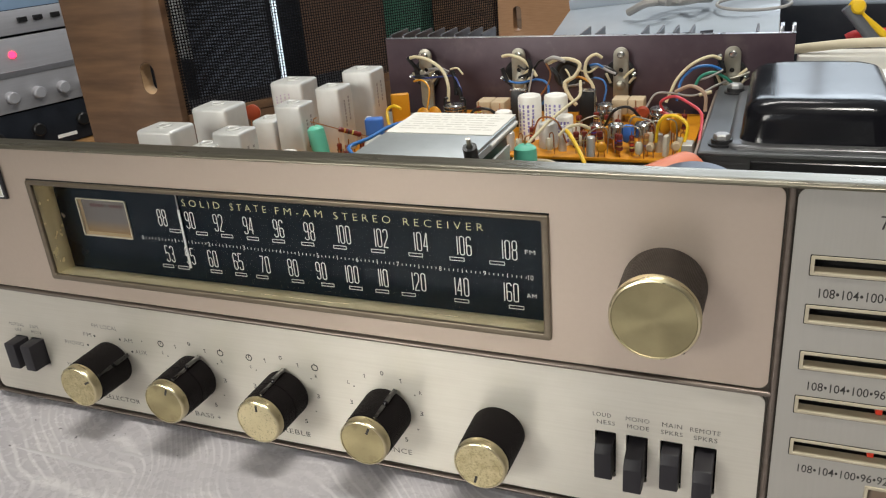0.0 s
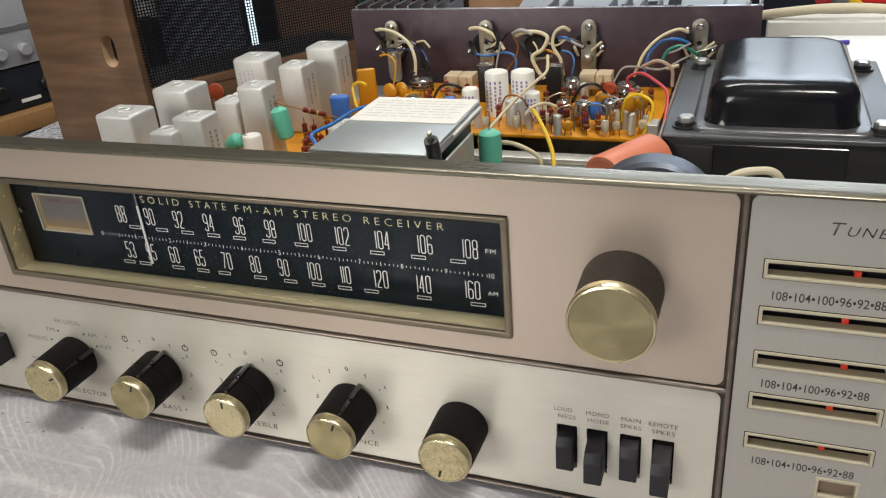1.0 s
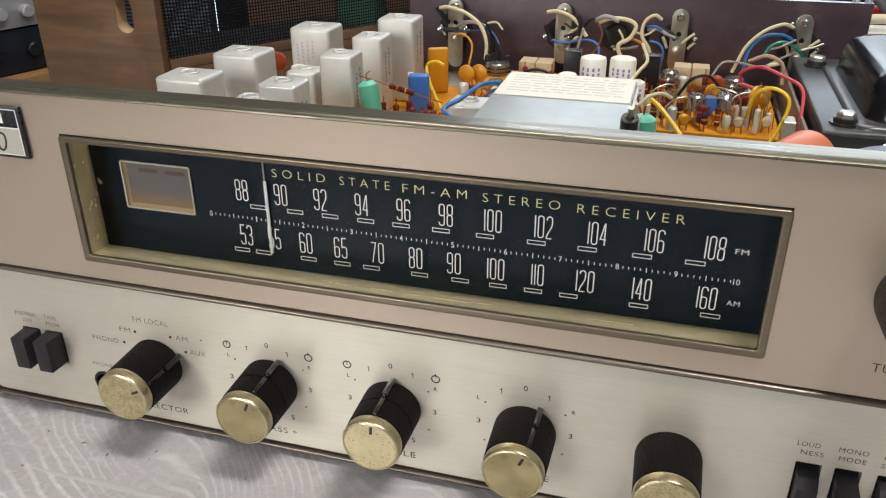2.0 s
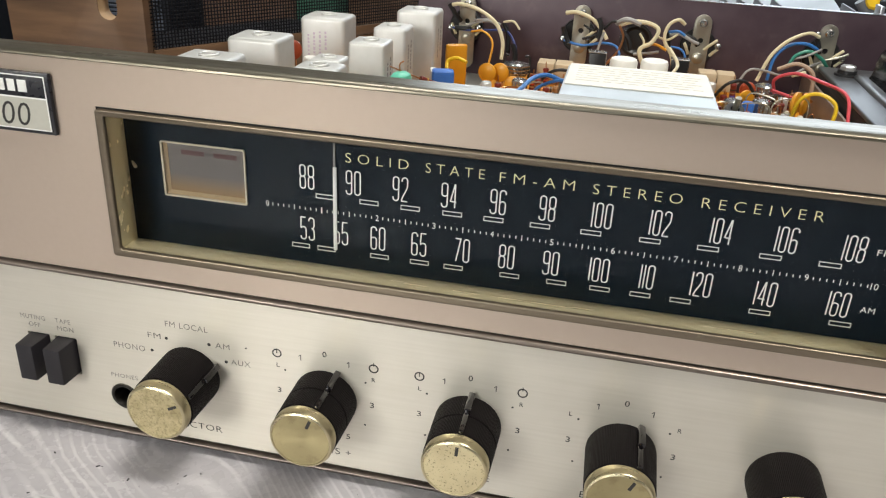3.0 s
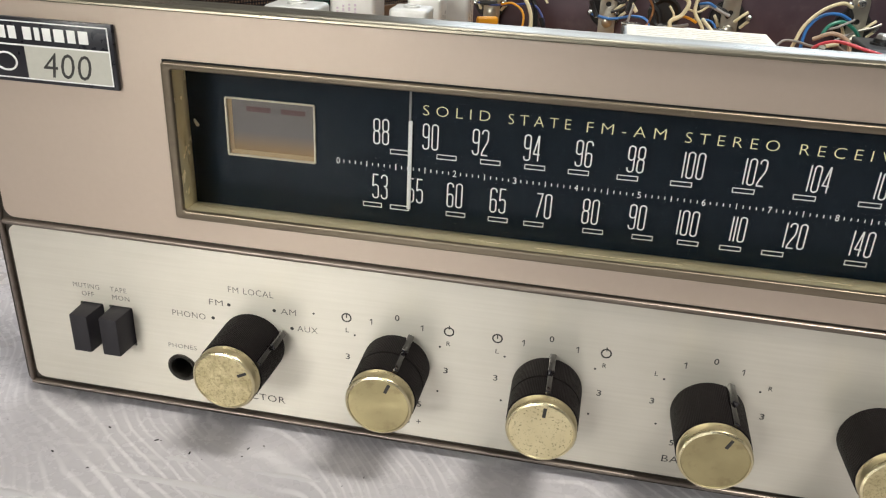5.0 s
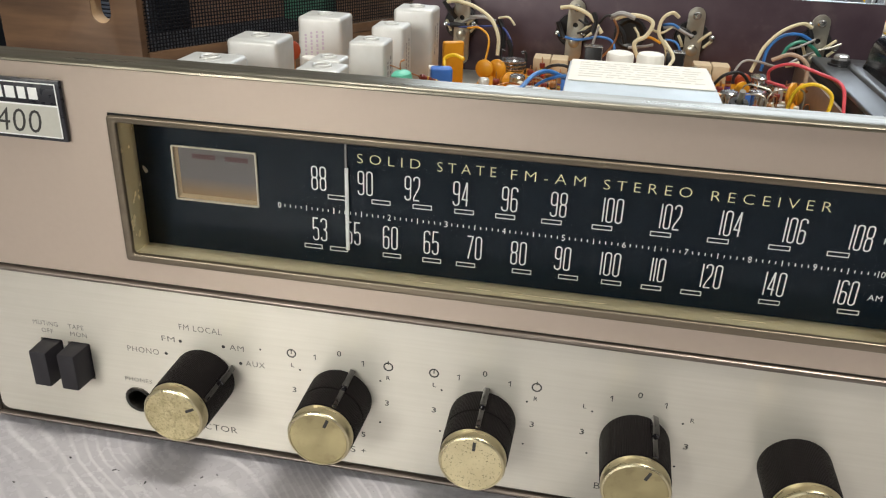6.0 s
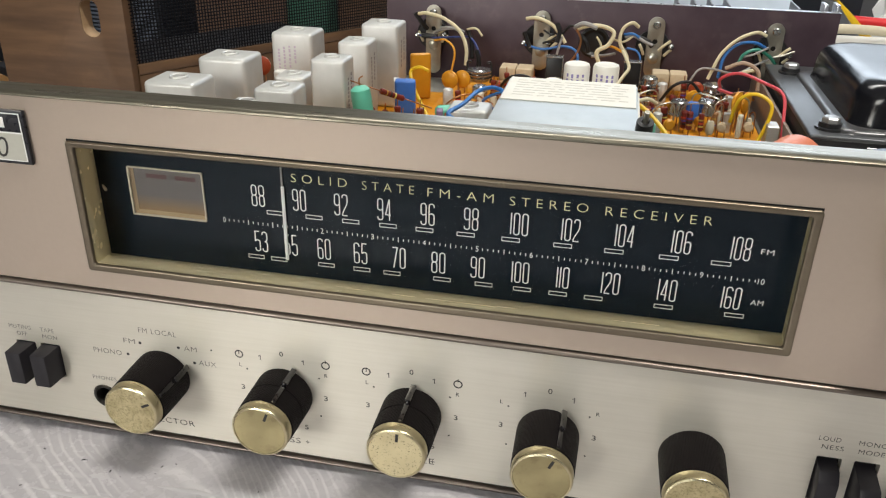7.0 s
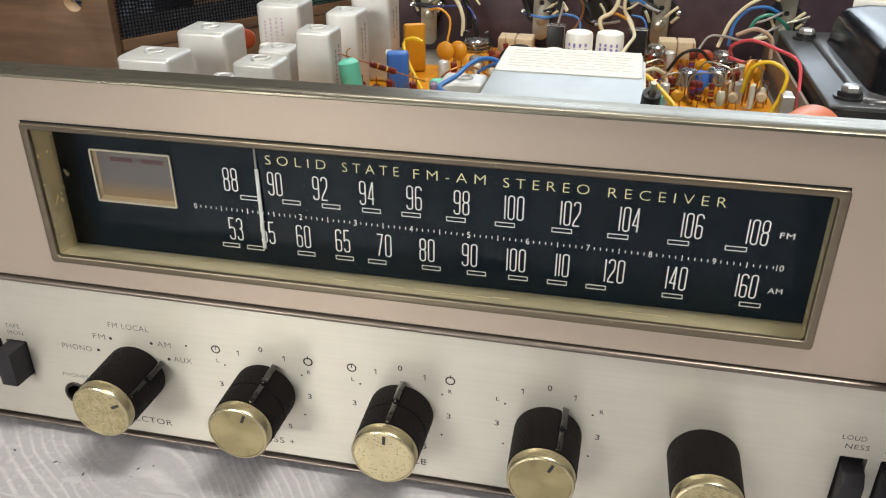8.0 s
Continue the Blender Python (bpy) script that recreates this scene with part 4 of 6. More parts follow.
def preset_panel():
    for z, mx in zip(SLOTS, (36.7, 35.6, 37.3, 35.4, 35.0)):
        rim = part("slot_rim", plate("slot_rim", [rrect(12.9, z - 5.6, 48.9, z + 0.1, 0.3), rrect(13.7, z - 4.9, 48.1, z - 0.65, 0.2)], -0.4, 3.0, 0.1), slot_cream, receiver, "cream moulded slot rim")
        part("slot_floor", box(13.6, 48.2, 0, 2.7, -0.5, 0, m=pose(0, 0.0004, (z - 4.85) * MM, 10)), slot_ramp, rim, "slot ramp in a shaded brown")
        part("slot_line", plate("slot_line", [rrect(12.55, z - 5.95, 49.25, z + 0.45, 0.4), rrect(12.9, z - 5.6, 48.9, z + 0.1, 0.3)], -0.08, 1.0), hole_black, rim)
        # black sheets added below and above to keep light out of the slot
        part("slot_dark_floor", box(13.4, 48.4, 3.1, 6.6, z - 6.4, z - 5.2), hole_black, rim)
        part("slot_light_stop", box(13.4, 48.4, 3.1, 6.6, z + 0.1, z + 1.0), hole_black, rim)
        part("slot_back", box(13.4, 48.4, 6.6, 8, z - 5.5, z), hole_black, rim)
        part("station_marker", box(mx - 0.9, mx + 0.9, 2.2, 5.5, z - 4.3, z - 2.4, 0.25), red_dot, receiver, "red station marker")
    rim = part("button_rim", plate("button_rim", [rrect(34.6, 19.7, 46.7, 27.5, 0.3), rrect(35.4, 20.5, 45.9, 26.7, 0.2)], -0.4, 5.5, 0.1), slot_cream, receiver, "cream moulded button rim")
    part("button", box(35.6, 45.7, 1.5, 5, 20.8, 26.4, 0.5), plain("brown button", (0.20, 0.14, 0.10), 0.4), rim, "brown push button")
    for z in (90.3, 59.9, 30.2):
        part("lettering", words("108\u2022104\u2022100\u202296\u202292\u202288", 15.7, 44.7, z - 1.45, z + 1.45, -0.06, -0.004, 1.0), ink_black, right_panel)
    part("lettering", words("T", 28.2, 31.6, 110.4, 114.2, -0.06, 0.006, 1.0, 0.25), ink_black, right_panel)
    part("lettering", words("UNE", 32.2, 42.0, 110.4, 113.2, -0.06, 0.006, 1.2, 0.25), ink_black, right_panel)
    part("lettering", words("-", 43.0, 44.6, 111.6, 111.95, -0.06, 0.0), ink_black, right_panel)
    part("lettering", words("O", 45.6, 49.4, 110.3, 114.2, -0.06, 0.006, 1.0, 0.25), ink_black, right_panel)


preset_panel()

# ---- the receiver: chassis and circuits ----
DECK = 55.0


def chassis():
    ch = part("chassis", box(-326, 84, 8, 187, DECK - 1.5, DECK, 0.3), chassis_metal, receiver, "dull zinc plated steel chassis")
    for b in ((-326, -214, 187.1, 312, DECK - 1.5, DECK), (-36, 84, 187.1, 312, DECK - 1.5, DECK), (-213.9, -36.1, 303, 312, DECK - 1.5, DECK), (-213.9, -36.1, 187.1, 303, 6, 7.5)):
        part("deck_plate", box(*b), chassis_metal, ch)
    for b in ((-326, 84, 8, 9.5, -2, DECK - 1.6), (-326, -324.5, 9.6, 310.4, -2, DECK - 1.6), (82.5, 84, 9.6, 310.4, -2, DECK - 1.6), (-326, 84, 310.5, 312, -2, DECK - 1.6)):
        part("chassis_wall", box(*b), chassis_metal, ch)
    for x in (-315, 70):
        for y in (25, 290):
            part("foot", lathe([(0, TABLE), (7, TABLE), (8, TABLE + 1.0), (7, -1.9), (0, -1.9)], 24, pose(x * MM, y * MM, 0)), wire_black, ch)
    # rail between the two boards
    part("rail", box(-205, -36, 176, 186, DECK, DECK + 3, 0.8), chassis_metal, ch, "bright folded chassis rail")
    part("pillar", box(-42, -36.5, 189, 199, DECK, 74, 0.4, 1), chassis_metal, ch, "bright folded pillar beside the board")
    part("inner_wall", box(-34.5, -33, 150, 306, DECK, DECK + 20, 0.3), material("rusty brown bracket", (0.30, 0.23, 0.19), 0.5, 0.5, None, 120), ch, "brown bracket beside the transformer")


chassis()
part("tuner_board", box(-318, -158, 78, 262, DECK + 2.0, DECK + 3.6, 0.2), board_orange, receiver, "orange tuner circuit board")
part("amplifier_board", box(-212, -40, 203, 300, DECK + 4.0, DECK + 5.8, 0.2), board_orange, receiver, "orange amplifier circuit board")
TUN, AMP = DECK + 3.6, DECK + 5.8


PRINTS = (plain("faded violet print", (0.46, 0.38, 0.47), 0.6, bump=0), plain("faded black print", (0.27, 0.26, 0.265), 0.6, bump=0))


def shield_can(x, y, w, d, top, hole=3.6, printed="", base=TUN, rise=1.0):
    """A drawn aluminium shield can with rounded edges and a rolled core hole in its top."""
    b = box(x - w / 2, x + w / 2, y - d / 2, y + d / 2, base, top, min(w, d) * 0.10, 4)
    can = part("shield_can", b, can_silver, receiver, "satin aluminium shield can with a hole on top")
    m = pose(x * MM, y * MM, top * MM)
    part("core_hole", lathe([(hole + 0.8, -0.1), (hole + 0.5, rise * 0.7), (hole, rise), (hole - 0.6, rise * 0.6), (hole - 0.7, -0.4), (0, -0.5)], 28), can_silver, can, "", m)
    part("core", lathe([(hole - 0.75, -0.3), (hole - 0.75, 0.12), (0, 0.15)], 20), wire_grey, can, "", m)
    faded = PRINTS[0] if printed == "front" else PRINTS[1]
    lines = {"front": 4, "side": 2}.get(printed, 0)
    r = random.Random(int(-x * 7 + y))
    for k in range(lines):
        z = top - 6 - r.uniform(0, 3)
        while z > top - 24 + 3 * k:
            h = r.uniform(0.9, 1.9)
            if printed == "front":
                a = x - w * 0.34 + k * w * 0.13
                part("printed_bar", box(a, a + 1.1, y - d / 2 - 0.06, y - d / 2, z - h, z), faded, can)
            else:
                a = y - d * 0.2 + k * d * 0.3
                part("printed_bar", box(x + w / 2, x + w / 2 + 0.06, a, a + 1.6, z - h, z), faded, can)
            z -= h + r.uniform(0.4, 0.9)
    return can


shield_can(-300.0, 112, 23.6, 20, 98.4)
shield_can(-296.5, 155, 24, 21, 99.4)
shield_can(-290, 226.5, 24, 21, 98.0, printed="front")
shield_can(-248.2, 203.5, 16.5, 17, 99.6, 3.0, "side")
shield_can(-241.8, 232, 21, 19, 104.0, 3.4, "side")
shield_can(-244.6, 153, 16.5, 15, 101.8, 3.0, "side")
shield_can(-250.5, 104.5, 17.5, 15, 100.3, 3.2, "side")
shield_can(-266, 159, 15, 15, 91.2, 3.0)
shield_can(-262.5, 97.5, 14, 13, 94.4, 3.2)
shield_can(-173.0, 118.0, 17, 15, 94.0, 3.0)


def can_cap(x, y, r, z0, z1, mat, label, mark=None):
    """An upright round capacitor with a rolled shoulder."""
    c = part("capacitor", lathe([(0, z0), (r, z0), (r, z1 - r * 0.25), (r * 0.93, z1 - 0.4), (r * 0.8, z1), (r * 0.72, z1 - 0.35), (0, z1 - 0.35)], 32, pose(x * MM, y * MM, 0)), mat, receiver, label)
    if mark is not None:
        r_ = random.Random(int(-x))
        for k in range(4):
            a = radians(-130 + 24 * k)
            z = z0 + (z1 - z0) * 0.82
            while z > z0 + (z1 - z0) * 0.2:
                h = r_.uniform(0.9, 2.2)
                part("printed_bar", box(-0.6, 0.6, -0.06, 0.06, z - h, z, m=pose(x * MM + (r + 0.03) * MM * math.cos(a), y * MM + (r + 0.03) * MM * math.sin(a), 0, 0, 0, math.degrees(a) + 90)), mark, c)
                z -= h + r_.uniform(0.5, 1.2)
    return c


can_cap(-135.5, 238, 7.0, AMP, 87.0, white_sleeve, "white sleeved electrolytic capacitor with violet print", ink_violet)
can_cap(-120.0, 240, 7.0, AMP, 87.0, white_sleeve, "white sleeved electrolytic capacitor with violet print", ink_violet)
can_cap(-146.5, 221, 5.0, AMP, 81.5, white_sleeve, "small white sleeved electrolytic capacitor", ink_violet)
can_cap(-111.5, 228, 4.6, AMP, 78.0, white_sleeve, "tall thin white sleeved capacitor", ink_violet)
can_cap(-120.0, 221, 5.4, AMP, 75.0, can_silver, "bare aluminium capacitor")
can_cap(-233.5, 124, 5.0, TUN, 83.5, white_sleeve, "small white plastic capacitor")
can_cap(-264.5, 178, 5.2, TUN, 82.0, white_sleeve, "small white plastic capacitor")
can_cap(-276, 131, 5.0, TUN, 78.0, white_sleeve, "small white plastic capacitor")
can_cap(-209.0, 128, 5.5, TUN, 72.0, white_sleeve, "small white plastic capacitor")


def dipped(x, y, z, r, h, mat, label, lean=(0, 0, 0)):
    """A wax or resin dipped capsule capacitor."""
    prof = [(0, -h / 2), (r * 0.6, -h / 2 + 0.3), (r * 0.95, -h / 2 + 1.6), (r, -h / 4), (r, h / 4), (r * 0.95, h / 2 - 1.8), (r * 0.6, h / 2 - 0.4), (0, h / 2)]
    m = pose(x * MM, y * MM, z * MM, *lean)
    c = part("capacitor", lathe(prof, 24), mat, receiver, label, m)
    b = tube([(0, 0, h / 2 - 0.5), (0.3, 0, h / 2 + 3), (2, 1, h / 2 + 4)], 0.35, 6)
    part("lead", b, copper, c, "", m)
    return c


dipped(-102.8, 117, 83.5, 5.3, 21, green_wax, "mint green dipped capacitor")
dipped(-228.5, 147, 82.0, 4.7, 18, green_wax, "mint green dipped capacitor", (0, -8, 0))
dipped(-243.5, 123, 79.0, 4.2, 10, green_wax, "mint green dipped capacitor", (0, 55, 0))
dipped(-197.0, 188, 69.0, 3.8, 12, green_wax, "mint green dipped capacitor", (0, 90, 20))


def slab_cap(x, y, z0, z1, w, d, mat, label, turn=0, bevel=1.5):
    m = pose(x * MM, y * MM, 0, 0, 0, turn)
    return part("capacitor", box(-w / 2, w / 2, -d / 2, d / 2, z0, z1, bevel, 3), mat, receiver, label, m)


slab_cap(-222.5, 203, TUN, 80.5, 11, 7, blue_dip, "blue dipped film capacitor", 15)
slab_cap(-228.0, 206, TUN, 79.5, 3, 8, white_sleeve, "white film capacitor", 15, 0.5)
slab_cap(-160.5, 224, AMP, 75.0, 7, 4, blue_dip, "small blue dipped capacitor")
slab_cap(-74.0, 221, AMP + 4, 75.0, 6, 4, blue_dip, "small blue dipped capacitor", -10)
slab_cap(-224.5, 246, TUN, 85.0, 12, 3.5, orange_dip, "tall ochre dipped capacitor", 25)
slab_cap(-188.0, 172, TUN, 72.0, 8, 5, orange_dip, "ochre dipped capacitor", 10)
slab_cap(-198.0, 176, TUN, 74.0, 3.2, 6, plain("violet dip", (0.22, 0.15, 0.25), 0.5), "violet film capacitor", 10, 0.8)


def disc_cap(x, y, z, r, mat, label, turn=0, lean=0):
    m = pose(x * MM, y * MM, z * MM, 90 + lean, 0, turn)
    c = part("ceramic_disc", lathe([(0, -1.6), (r * 0.7, -1.5), (r, -0.6), (r, 0.6), (r * 0.7, 1.5), (0, 1.6)], 24), mat, receiver, label, m)
    part("lead", tube([(-1.5, 0.0 - r * 0.8, 0), (-1.8, -r - 2, 0), (-2, -max(z - TUN, r + 4), 0)], 0.35, 6), copper, c, "", m)
    part("lead", tube([(1.5, 0.0 - r * 0.8, 0), (1.8, -r - 2, 0), (2, -max(z - TUN, r + 4), 0)], 0.35, 6), copper, c, "", m)
    return c


disc_cap(-292.7, 181, 88.0, 4.8, red_dip, "red brown ceramic disc capacitor", 20)
can_cap(-290.5, 201, 4.2, TUN, 81, white_sleeve, "short white sleeved capacitor")
disc_cap(-206.0, 240, 72.5, 5.0, orange_dip, "ochre ceramic disc capacitor", -15)
disc_cap(-199.5, 243, 72.5, 5.0, orange_dip, "ochre ceramic disc capacitor", -15)
disc_cap(-191.5, 236, 68.5, 4.2, orange_dip, "ochre ceramic disc capacitor", 10)
disc_cap(-53.5, 217, 77.0, 5.5, orange_dip, "ochre ceramic disc capacitor", 60)
disc_cap(-48.5, 222, 76.0, 5.5, orange_dip, "ochre ceramic disc capacitor", 65)
disc_cap(-86.0, 205, 66.5, 3.0, orange_dip, "ochre ceramic disc capacitor", 20)
disc_cap(-71.0, 251, 74.0, 4.0, red_dip, "red brown ceramic disc capacitor", 0)
disc_cap(-73.0, 238, 72.0, 4.5, orange_dip, "ochre ceramic disc capacitor", 30)

BANDS = [(0.45, 0.28, 0.05), (0.5, 0.05, 0.02), (0.02, 0.02, 0.02), (0.55, 0.5, 0.12), (0.06, 0.05, 0.3), (0.35, 0.2, 0.08)]
BAND_MATS = [plain("resistor band", c, 0.45) for c in BANDS]


def resistor(a, c, r, length, mat, bands, label="banded carbon resistor"):
    """A banded resistor between two lead ends a and c, in millimetres."""
    a, c = Vector(a), Vector(c)
    way = (c - a).normalized()
    mid = (a + c) / 2
    m = Matrix.Translation(mid * MM) @ way.to_track_quat("Z", "Y").to_matrix().to_4x4()
    h = length / 2
    body = part("resistor", lathe([(0, -h), (r * 0.8, -h), (r * 1.05, -h + 0.8), (r * 0.92, -h + 2), (r * 0.92, h - 2), (r * 1.05, h - 0.8), (r * 0.8, h), (0, h)], 16), mat, receiver, label, m)
    for k, b in enumerate(bands):
        z = -h * 0.55 + k * h * 0.36
        part("band", lathe([(r * 0.9, z), (r * 0.98, z + 0.05), (r * 0.98, z + 0.75), (r * 0.9, z + 0.8)], 16), BAND_MATS[b], body, "", m)
    whole = (c - a).length / 2
    part("lead", lathe([(0.32, -whole), (0.32, -h)], 8), copper, body, "", m)
    part("lead", lathe([(0.32, h), (0.32, whole)], 8), copper, body, "", m)
    return body


tan_body = plain("tan resistor body", (0.34, 0.17, 0.07), 0.45)
resistor((-236.5, 154, 91), (-203, 180, 73), 1.5, 13, maroon, (0, 2, 3))
rnd = random.Random(11)
# upright resistors of the tuner board's bare corner
for x, y in ((-217, 148), (-212, 150), (-219, 156), (-213, 160), (-206, 155), (-216, 172), (-209, 178), (-221, 182), (-203, 166), (-270, 176), (-268, 188), (-256, 182), (-189, 190), (-181, 182), (-280, 176), (-233, 176)):
    resistor((x, y, TUN), (x + rnd.uniform(-1, 1), y + rnd.uniform(-1, 1), TUN + rnd.uniform(15, 19)), rnd.uniform(1.5, 1.9), 10, maroon if rnd.random() < 0.7 else tan_body, rnd.sample(range(6), 3), "upright banded resistor")
for x, y in ((-78, 212), (-64, 214), (-70, 209), (-88, 214), (-97, 212), (-95, 226), (-103, 232), (-60, 226), (-57, 232), (-84, 240), (-92, 250), (-66, 240), (-108, 247), (-154, 222), (-168, 226), (-166, 240), (-178, 232), (-182, 246), (-160, 256), (-176, 262)):
    resistor((x, y, AMP), (x + rnd.uniform(-1, 1), y + rnd.uniform(-1, 1), AMP + rnd.uniform(13, 17)), rnd.uniform(1.4, 1.9), 9, maroon if rnd.random() < 0.65 else tan_body, rnd.sample(range(6), 3), "upright banded resistor")
for x, y, a in ((-170, 250, 10), (-150, 262, -20), (-180, 272, 5), (-96, 275, 15), (-60, 268, -10), (-142, 270, 60)):
    dx, dy = 8 * math.cos(radians(a)), 8 * math.sin(radians(a))
    resistor((x - dx, y - dy, AMP + 3.5), (x + dx, y + dy, AMP + 3.5), 1.7, 9, tan_body, rnd.sample(range(6), 3), "flat banded resistor")


def transistor(x, y, z0, r=4.2, h=7.0, clip=False, sink=False, mat=None):
    """A round metal transistor on its legs, some with a black spring clip or a finned collar."""
    m = pose(x * MM, y * MM, 0)
    t = part("transistor", lathe([(0, z0), (r + 0.8, z0), (r + 0.8, z0 + 0.8), (r, z0 + 1.0), (r, z0 + h - 0.8), (r - 0.7, z0 + h), (0, z0 + h)], 28, m), mat or steel, receiver, "bright metal can transistor")
    for k in range(3):
        a = radians(90 + 120 * k)
        part("leg", lathe([(0.3, AMP), (0.3, z0)], 6, pose((x + 2 * math.cos(a)) * MM, (y + 2 * math.sin(a)) * MM, 0)), copper, t)
    if sink:
        for k in range(3):
            part("fin", lathe([(r, z0 + 1.5 + 2.0 * k), (r + 2.6, z0 + 1.6 + 2.0 * k), (r + 2.6, z0 + 2.2 + 2.0 * k), (r, z0 + 2.3 + 2.0 * k)], 28, m), steel, t)
    if clip:
        bm = tube([(-r - 2, 0, z0 - 1), (-r - 2, 0, z0 + h + 3), (-r + 0.5, 0, z0 + h + 3.5)], 0.8, 6, 3)
        tube([(r + 2, 0, z0 - 1), (r + 2, 0, z0 + h + 3), (r - 0.5, 0, z0 + h + 3.5)], 0.8, 6, 3, bm)
        part("spring_clip", bm, wire_black, t, "black spring clip", m)
    return t


transistor(-193, 262, 67.5, 5.0, 7.0, True, True)
transistor(-187, 230, 66.0, 4.2, 7.0)
transistor(-95.5, 264, 66.0, 4.6, 10.0, False, True)
transistor(-62, 255, 67.0, 5.2, 9.5, False, True)
transistor(-81, 222, 67.5, 4.6, 7.5)
transistor(-67, 226, 67.5, 4.6, 7.5)
transistor(-96, 240, 64.0, 4.2, 6.0)

# small upright parts that crowd the front edge of the amplifier board
clear_film = plain("milky film capacitor", (0.62, 0.58, 0.48), 0.35)
for x, y, kind in ((-110, 214, 0), (-104, 222, 1), (-101, 209, 2), (-92, 206, 0), (-86, 227, 1), (-76, 206, 2), (-71, 215, 3), (-60, 208, 3), (-57, 219, 0), (-52, 208, 1), (-47, 212, 3),
                   (-99, 252, 2), (-88, 262, 0), (-76, 262, 2), (-54, 244, 0), (-48, 256, 2), (-128, 214, 2), (-140, 212, 0), (-150, 210, 2), (-159, 214, 0), (-172, 214, 2), (-184, 214, 1), (-196, 214, 2), (-204, 226, 0)):
    h = rnd.uniform(8, 13)
    if kind == 0:
        can_cap(x, y, rnd.uniform(2.2, 3.0), AMP, AMP + h, can_silver, "small bare aluminium capacitor")
    elif kind == 1:
        slab_cap(x, y, AMP + 1, AMP + h, 5, 2.6, clear_film if rnd.random() < 0.5 else orange_dip, "small film capacitor", rnd.uniform(0, 90), 0.8)
    elif kind == 2:
        resistor((x, y, AMP), (x + rnd.uniform(-1, 1), y + rnd.uniform(-1, 1), AMP + h + 5), 1.7, 9, maroon, rnd.sample(range(6), 3), "upright banded resistor")
    else:
        disc_cap(x, y, AMP + 5.5, 2.6, ceramic if rnd.random() < 0.6 else orange_dip, "small ceramic disc capacitor", rnd.uniform(-60, 60))


def wire(points, mat, r=1.15, label=""):
    return part("wire", tube(points, r * 0.66, 8, 7), mat, receiver, label)


glassy = plain("clear yellowed capsule", (0.55, 0.50, 0.38), 0.2, coat=0.5)
for x, y, h in ((-66, 206, 9), (-62, 218, 11), (-54, 226, 10), (-46, 220, 8), (-58, 238, 9), (-68, 246, 10), (-90, 222, 9), (-100, 218, 8), (-116, 208, 9), (-134, 208, 8), (-190, 206, 8), (-178, 222, 9)):
    c = part("capacitor", lathe([(0, AMP + 2), (1.6, AMP + 2.2), (2.1, AMP + 3.5), (2.1, AMP + h - 1.5), (1.5, AMP + h), (0, AMP + h + 0.2)], 14, pose(x * MM, y * MM, 0)), glassy, receiver, "milky yellowed capsule capacitor")
    part("lead", tube([(x, y, AMP + h), (x + 0.5, y, AMP + h + 2.5), (x + 2.5, y - 0.6, AMP + h + 2.5), (x + 3.0, y - 0.8, AMP)], 0.33, 6, 3), copper, c)
for a, c in (((-96, 208, 70), (-84, 212, 74)), ((-80, 214, 73), (-66, 210, 75)), ((-74, 228, 76), (-60, 224, 74)), ((-64, 214, 76), (-48, 216, 78)), ((-104, 226, 72), (-92, 232, 75)), ((-184, 222, 70), (-172, 218, 73)), ((-166, 230, 74), (-154, 226, 72))):
    wire([(a[0], a[1], AMP), a, ((a[0] + c[0]) / 2, (a[1] + c[1]) / 2, max(a[2], c[2]) + 1.5), c, (c[0], c[1], AMP)], lug_metal, 0.6, "bare tinned jumper")
for x, y, r in ((-222, 163, 1.7), (-210, 168, 1.6), (-205, 160, 1.7), (-226, 174, 1.6), (-200, 154, 1.7), (-214, 140, 1.6), (-206, 146, 1.7), (-194, 166, 1.6), (-186, 160, 1.7)):
    resistor((x, y, TUN), (x + 1, y - 0.5, TUN + 17), r, 10, maroon, rnd.sample(range(6), 3), "upright banded resistor")


def cement_resistor(x, y, z0, z1, w, d, turn=0):
    """A pair of tan cement power resistors side by side."""
    for k in (-1, 1):
        m = pose(x * MM, y * MM, 0, 0, 0, turn)
        c = part("power_resistor", box(k * w / 4 - w / 4 + 0.2, k * w / 4 + w / 4 - 0.2, -d / 2, d / 2, z0, z1, 0.7, 2), ceramic, receiver, "tan cement power resistor", m)
        for s in (-1, 1):
            part("lead", tube([(k * w / 4 + s * 2, 0, z0 + 0.2), (k * w / 4 + s * 2, 0, AMP)], 0.4, 6, 2), copper, c, "", m)


cement_resistor(-173, 281, 65, 73.0, 20, 14)
cement_resistor(-84, 281, 66, 75.5, 20, 12)


def bias_block(x, y):
    """A black bias diode block in a folded steel clip."""
    b = part("bias_block", box(x - 4.5, x + 4.5, y - 3, y + 3, AMP, 84.0, 0.5), wire_black, receiver, "black bias diode block in a steel clip")
    bm = box(x - 5, x + 5, y - 3.4, y + 3.4, 84.1, 84.7, 0.2, 1)
    box(x + 4.6, x + 5.1, y - 2, y + 2, AMP, 84.1, 0.1, 1, bm)
    part("clip", bm, steel, b)


bias_block(-149.5, 262)
bias_block(-106, 262)


